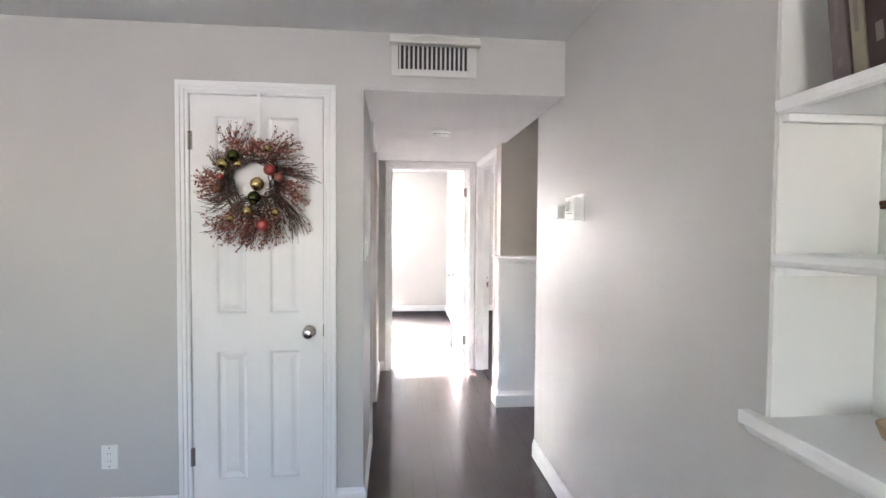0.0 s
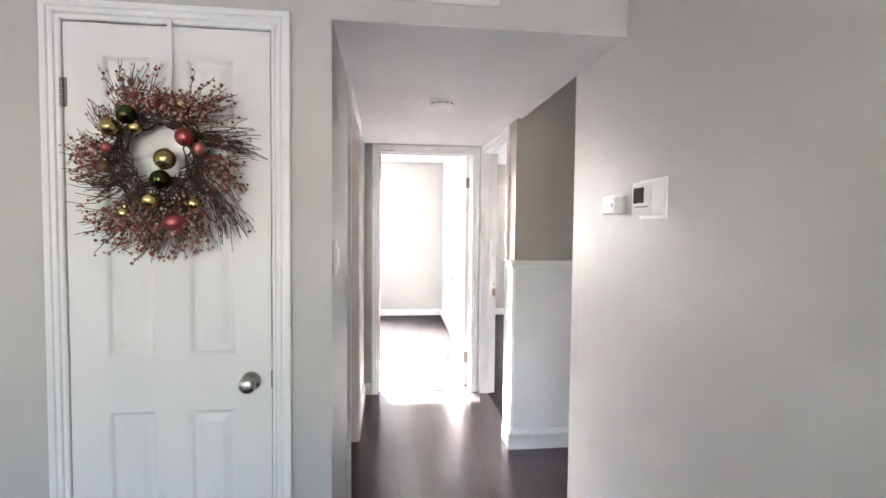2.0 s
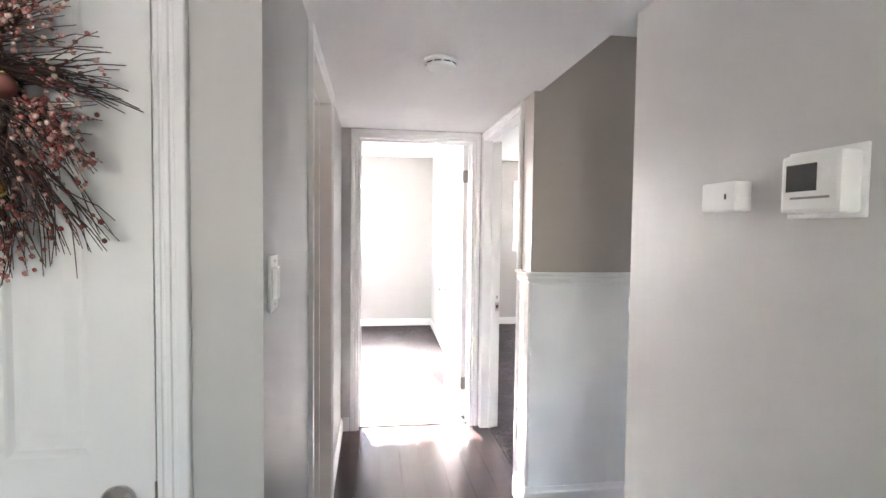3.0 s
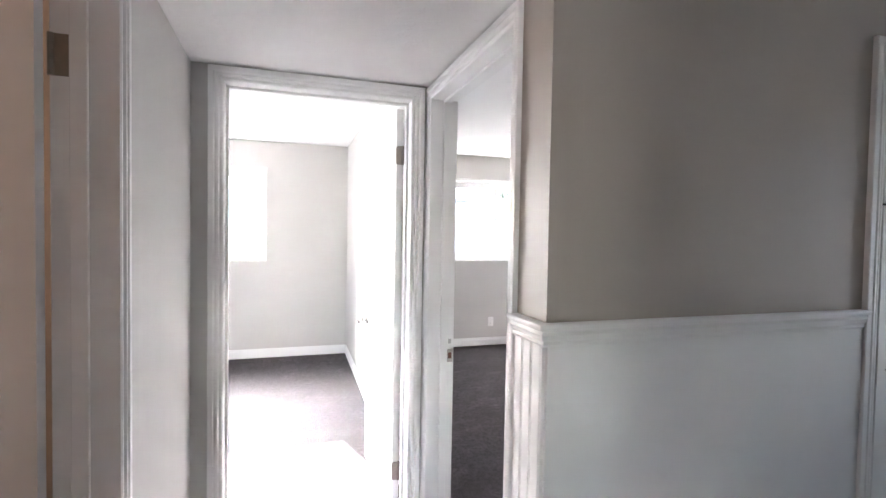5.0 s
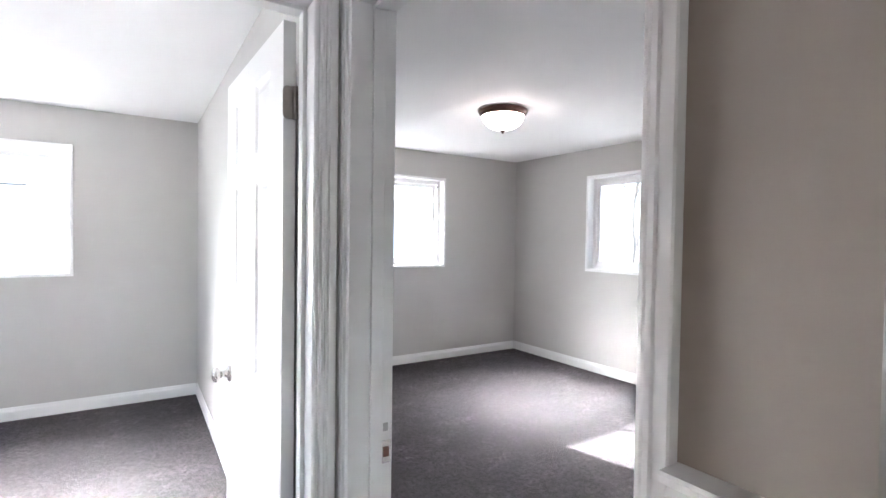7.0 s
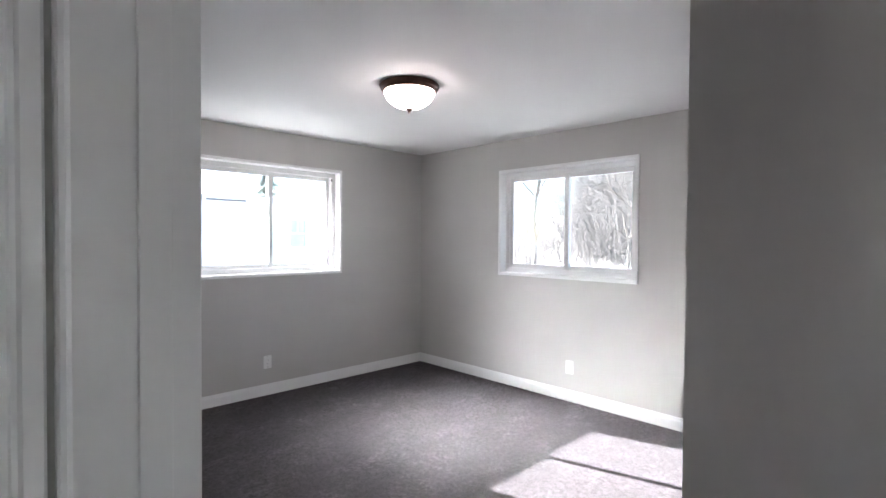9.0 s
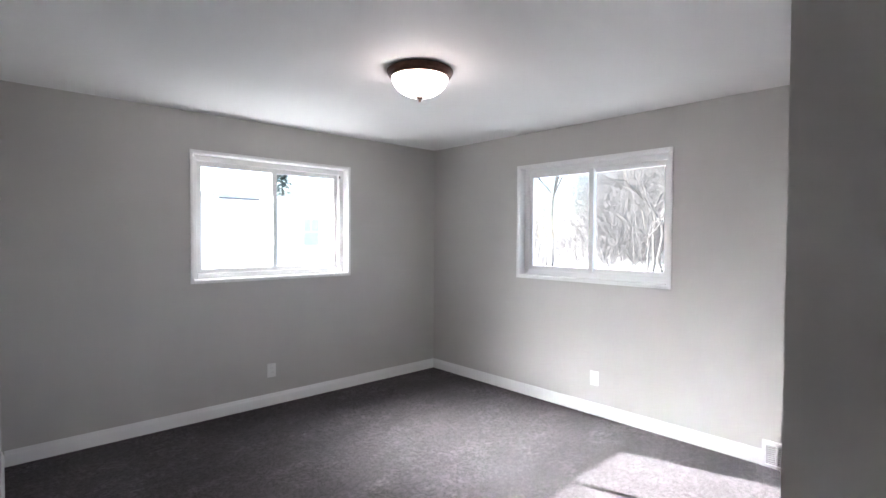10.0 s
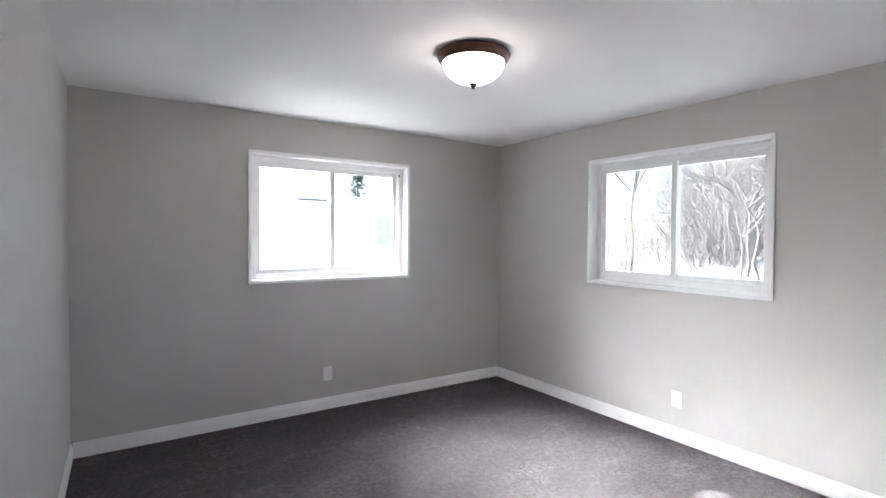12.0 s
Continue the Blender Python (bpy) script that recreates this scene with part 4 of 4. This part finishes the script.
box(bm, (0.010, -0.034, 0.16), (0.024, -0.006, 0.163), 0.0)
box(bm, (0.010, -0.036, 0.16), (0.024, -0.033, 0.19), 0.0)
part("hanger", bm, PLASTIC, wr, "white over-door wreath hanger")


# ---- outdoors ----
def ground_height(x, y):
    h = -0.45
    if x > 22:
        side = min(1.0, max(0.0, (8.0 + 0.62 * (x - 1.3) - y) / 9.0))
        h += side * 8.0 * (1 - math.exp(-((x - 22) / 18.0) ** 1.3))
    return h


bm = bmesh.new()
xs = [-400, -120, -40, -12, 0, 6, 12, 18, 24, 27, 30, 33, 36, 40, 45, 50, 60, 75, 100, 160, 400]
ys = [-400, -120, -40, -15, 0, 10, 20, 30, 45, 80, 160, 400]
gv = [[bm.verts.new((x, y, ground_height(x, y))) for y in ys] for x in xs]
for i in range(len(xs) - 1):
    for j in range(len(ys) - 1):
        bm.faces.new((gv[i][j], gv[i + 1][j], gv[i + 1][j + 1], gv[i][j + 1]))
structure("ground", bm, GROUND, "dormant pale winter lawn rising to a wooded bank", "ground")


def grow(bm, p, d, length, r, depth, rg, sides):
    """One limb with its forks, tapering."""
    pts = [p]
    q, dd = p.copy(), d.copy()
    n = 4
    for k in range(n):
        dd = (dd + Vector((rg.gauss(0, 0.13), rg.gauss(0, 0.13), rg.gauss(0.03, 0.09)))).normalized()
        q = q + dd * length / n
        pts.append(q.copy())
    tube(bm, pts, r * 0.8, r * 0.5, sides)
    if depth == 0:
        return
    for k in range(rg.choice((2, 3, 3))):
        f = rg.choice((2, 3, 4, 4))
        side = Vector((rg.gauss(0, 1), rg.gauss(0, 1), rg.gauss(0.25, 0.5))).normalized()
        nd = (dd * rg.uniform(0.5, 1.0) + side * rg.uniform(0.45, 0.85)).normalized()
        grow(bm, pts[f], nd, length * rg.uniform(0.58, 0.82), r * 0.58, depth - 1, rg, 3 if depth < 4 else 5)


def bare_tree(place, height, seed, label, depth=6, lean=(0, 0), stem=0.34, girth=1.0):
    rg = random.Random(seed)
    top = thing("tree", place, label, "tree", "bare trees in the yard")
    bm = bmesh.new()
    pts = [Vector((lean[0] * f * height * 0.3 + rg.gauss(0, 0.03), lean[1] * f * height * 0.3 + rg.gauss(0, 0.04), f * height * stem)) for f in (0, 0.2, 0.4, 0.6, 0.8, 1.0)]
    tube(bm, pts, height * 0.0105 * girth, height * 0.008 * girth, 8)
    part("trunk", bm, BARK, top)
    bm = bmesh.new()
    for k in range(4):
        a = k * 1.6 + rg.uniform(-0.4, 0.4)
        grow(bm, pts[-1] - Vector((0, 0, 0.05)), Vector((math.cos(a) * 0.75, math.sin(a) * 0.75, rg.uniform(0.5, 1.1))).normalized(), height * 0.24, height * 0.0085 * girth, depth - 1, rg, 5)
    part("crown", bm, BARK, top, "leafless branching crown")
    return top


TL = "bare grey winter tree on the pale lawn"
SPOTS = [(11.1, 11.7, 7.4, 3), (19.5, 13.2, 6.0, 8), (24.0, 15.0, 9.0, 11), (22.0, 12.0, 9.0, 14), (27.0, 14.0, 10.0, 17), (28.0, 18.2, 8.0, 21), (17.5, 16.4, 4.6, 24), (31.0, 16.0, 11.0, 29), (25.0, 11.6, 9.5, 33), (21.5, 13.6, 8.0, 35)]
for i, (x, y, h, s) in enumerate(SPOTS):
    bare_tree((x, y, ground_height(x, y) - 0.05), h, s, TL, 6, (0, 0), 0.41 if i == 0 else 0.34, 0.62 if i == 0 else 0.85)

# brush and far woods on the bank
rg = random.Random(31)
bm = bmesh.new()
for k in range(2800):
    x = rg.uniform(25, 54)
    y = 3.0 + (x - 1.3) * (rg.uniform(0.28, 0.64) if rg.random() < 0.82 else rg.uniform(0.64, 0.92))
    z = ground_height(x, y)
    hgt = rg.uniform(0.7, 2.2) if rg.random() < 0.6 else rg.uniform(3.0, 7.0)
    p = Vector((x, y, z - 0.05))
    for b in range(3):
        d = Vector((rg.gauss(0, 0.35), rg.gauss(0, 0.35), 1)).normalized()
        mid = p + d * hgt * 0.5 + Vector((rg.gauss(0, 0.08), rg.gauss(0, 0.08), 0)) * hgt
        tip = mid + (d + Vector((rg.gauss(0, 0.4), rg.gauss(0, 0.4), 0))).normalized() * hgt * 0.5
        tube(bm, [p, mid, tip], 0.008 + hgt * 0.0022, 0.005, 3)
        for t in range(4):
            s = mid.lerp(tip, rg.random())
            e = s + Vector((rg.gauss(0, 0.4), rg.gauss(0, 0.4), rg.uniform(0, 0.5))) * hgt * 0.35
            tube(bm, [s, s.lerp(e, 0.55) + Vector((0, 0, 0.05)), e], 0.009, 0.005, 3)
woods = new("brush", mesh_of("brush", bm, BRUSH))
tagged(woods, "tangled leafless brush and saplings on the bank", "brush", "", "stuff")

# service wire across the yard
bm = bmesh.new()
for dz in (0.0, 0.42):
    tube(bm, [Vector((20.0, -10 + 5 * k, 2.45 + dz + 0.004 * (k - 5) ** 2)) for k in range(11)], 0.012, 0.012, 5)
wire = new("utility_wire", mesh_of("utility_wire", bm, GUTTER))
tagged(wire, "thin dark utility wires strung across the yard", "wire")
for yy in (-10.0, 40.0):
    pole = thing("utility_pole", (20.0, yy, -0.5), "weathered wooden utility pole carrying the wires", "utility pole")
    bm = bmesh.new()
    lathe(bm, [(0, 0), (0.14, 0), (0.11, 4.4), (0, 4.45)], Matrix.Identity(4), 16)
    part("pole", bm, BARK, pole)

# neighbouring house beyond the bedrooms
hs = thing("house", (6.5, 22.6, -0.45), "white sided single-storey house with a grey shingle roof", "house")
bm = bmesh.new()
for lo, hi in (((-11, 0, 0), (3.62, 0.2, 3.4)), ((4.30, 0, 0), (9, 0.2, 3.4)), ((3.62, 0, 0), (4.30, 0.2, 1.55)), ((3.62, 0, 2.62), (4.30, 0.2, 3.4)), ((-11, 0.2, 0), (-10.8, 7, 3.4)), ((8.8, 0.2, 0), (9, 7, 3.4)), ((-10.8, 6.8, 0), (8.8, 7, 3.4))):
    box(bm, lo, hi)
hw = part("wall", bm, SIDING, hs)
for k in range(24):
    z = 0.12 + k * 0.128
    for x0, x1 in ((-11, 3.56), (4.36, 9)) if 1.45 < z < 2.66 else ((-11, 9),):
        bm = bmesh.new()
        prism(bm, [(0, 0), (0.022, 0), (0.006, 0.124), (0, 0.124)], axes((x0, -0.001, z), (0, -1, 0), (0, 0, 1), (1, 0, 0)), x1 - x0)
        part("clapboard", bm, SIDING, hw)
bm = bmesh.new()
prism(bm, [(-0.25, 3.40), (3.5, 3.72), (7.25, 3.40), (7.25, 3.26), (3.5, 3.58), (-0.25, 3.26)], axes((-11.4, 0, 0), (0, 1, 0), (0, 0, 1), (1, 0, 0)), 20.8)
part("roof", bm, ROOFM, hs, "grey shingle roof")
bm = bmesh.new()
for lo, hi in (((3.56, -0.03, 1.49), (3.64, 0.10, 2.68)), ((4.28, -0.03, 1.49), (4.36, 0.10, 2.68)), ((3.64, -0.03, 2.60), (4.28, 0.10, 2.68)), ((3.64, -0.03, 1.49), (4.28, 0.10, 1.57)), ((3.64, 0.0, 2.06), (4.28, 0.08, 2.11)), ((3.94, 0.01, 2.11), (3.98, 0.07, 2.60))):
    box(bm, lo, hi, 0.004)
hwin = part("window", bm, VINYL, hs, "white double-hung window")
for z0, z1 in ((1.57, 2.06), (2.11, 2.60)):
    bm = bmesh.new()
    box(bm, (3.64, 0.05, z0), (4.28, 0.056, z1))
    part("pane", bm, plain("dim_window_pane", (0.46, 0.46, 0.45), 0.15) if z0 < 2 else bpy.data.materials["dim_window_pane"], hwin)
for x0, x1 in ((-10.4, -8.4), (0.35, 1.75)):
    bm = bmesh.new()
    prism(bm, [(0, 0), (0.06, 0), (0.07, 0.05), (0.062, 0.05), (0.055, 0.010), (0, 0.010)], axes((x0, -0.27, 3.20), (0, -1, 0), (0, 0, 1), (1, 0, 0)), x1 - x0)
    part("gutter", bm, GUTTER, hs, "short dark gutter length under the eave")

# evergreen behind the house
for x, y, h, s in ((11.95, 28.5, 5.4, 2),):
    rg = random.Random(s)
    ev = thing("tree", (x, y, -0.5), "dark evergreen tree rising behind the white house", "tree")
    bm = bmesh.new()
    tube(bm, [Vector((0, 0, 0)), Vector((0.03, 0, h * 0.5)), Vector((0, 0, h))], 0.16, 0.02, 8)
    part("trunk", bm, BARK, ev)
    bm = bmesh.new()
    for k in range(1800):
        f = rg.random() ** 0.8
        z = h * (0.22 + 0.78 * f)
        rr = (1 - f) * 2.3 * rg.uniform(0.3, 1.0)
        a = rg.uniform(0, 6.283)
        p = Vector((rr * math.cos(a), rr * math.sin(a), z))
        o = Vector((math.cos(a), math.sin(a), -0.25)) * 0.30
        sd2 = Vector((-math.sin(a), math.cos(a), 0)) * 0.07
        bm.faces.new([bm.verts.new(q) for q in (p, p + o * 0.5 + sd2, p + o, p + o * 0.5 - sd2)])
    part("crown", bm, EVERG, ev, "dark needled crown")

# ---- floor planks, last ----
PW, PL = 0.127, 1.22
bm = bmesh.new()
box(bm, (0.0004, 0.0004, -0.009), (PW - 0.0004, PL - 0.0004, 0.0), 0.0008)
PLANK = mesh_of("plank", bm, WOOD)


def lay(x0, x1, y0, y1):
    col = 0
    x = x0
    while x < x1 - 0.004:
        w = min(PW, x1 - x)
        y = y0 - (col * 0.47 % 1.0) * PL
        while y < y1:
            a, b = max(y, y0), min(y + PL, y1)
            if b - a > 0.02:
                ob = new("plank", PLANK)
                ob.parent = floor
                ob.location = (x, a, 0)
                ob.scale = (w / PW, (b - a) / PL, 1)
            y += PL
        x += PW
        col += 1


lay(-0.225, 1.06, 2.62, 5.20)
lay(1.06, 3.6, 3.15, 4.04)
lay(-4.2, 0.926, -3.2, 2.62)
lay(-1.2, -0.225, 3.3, 5.14)
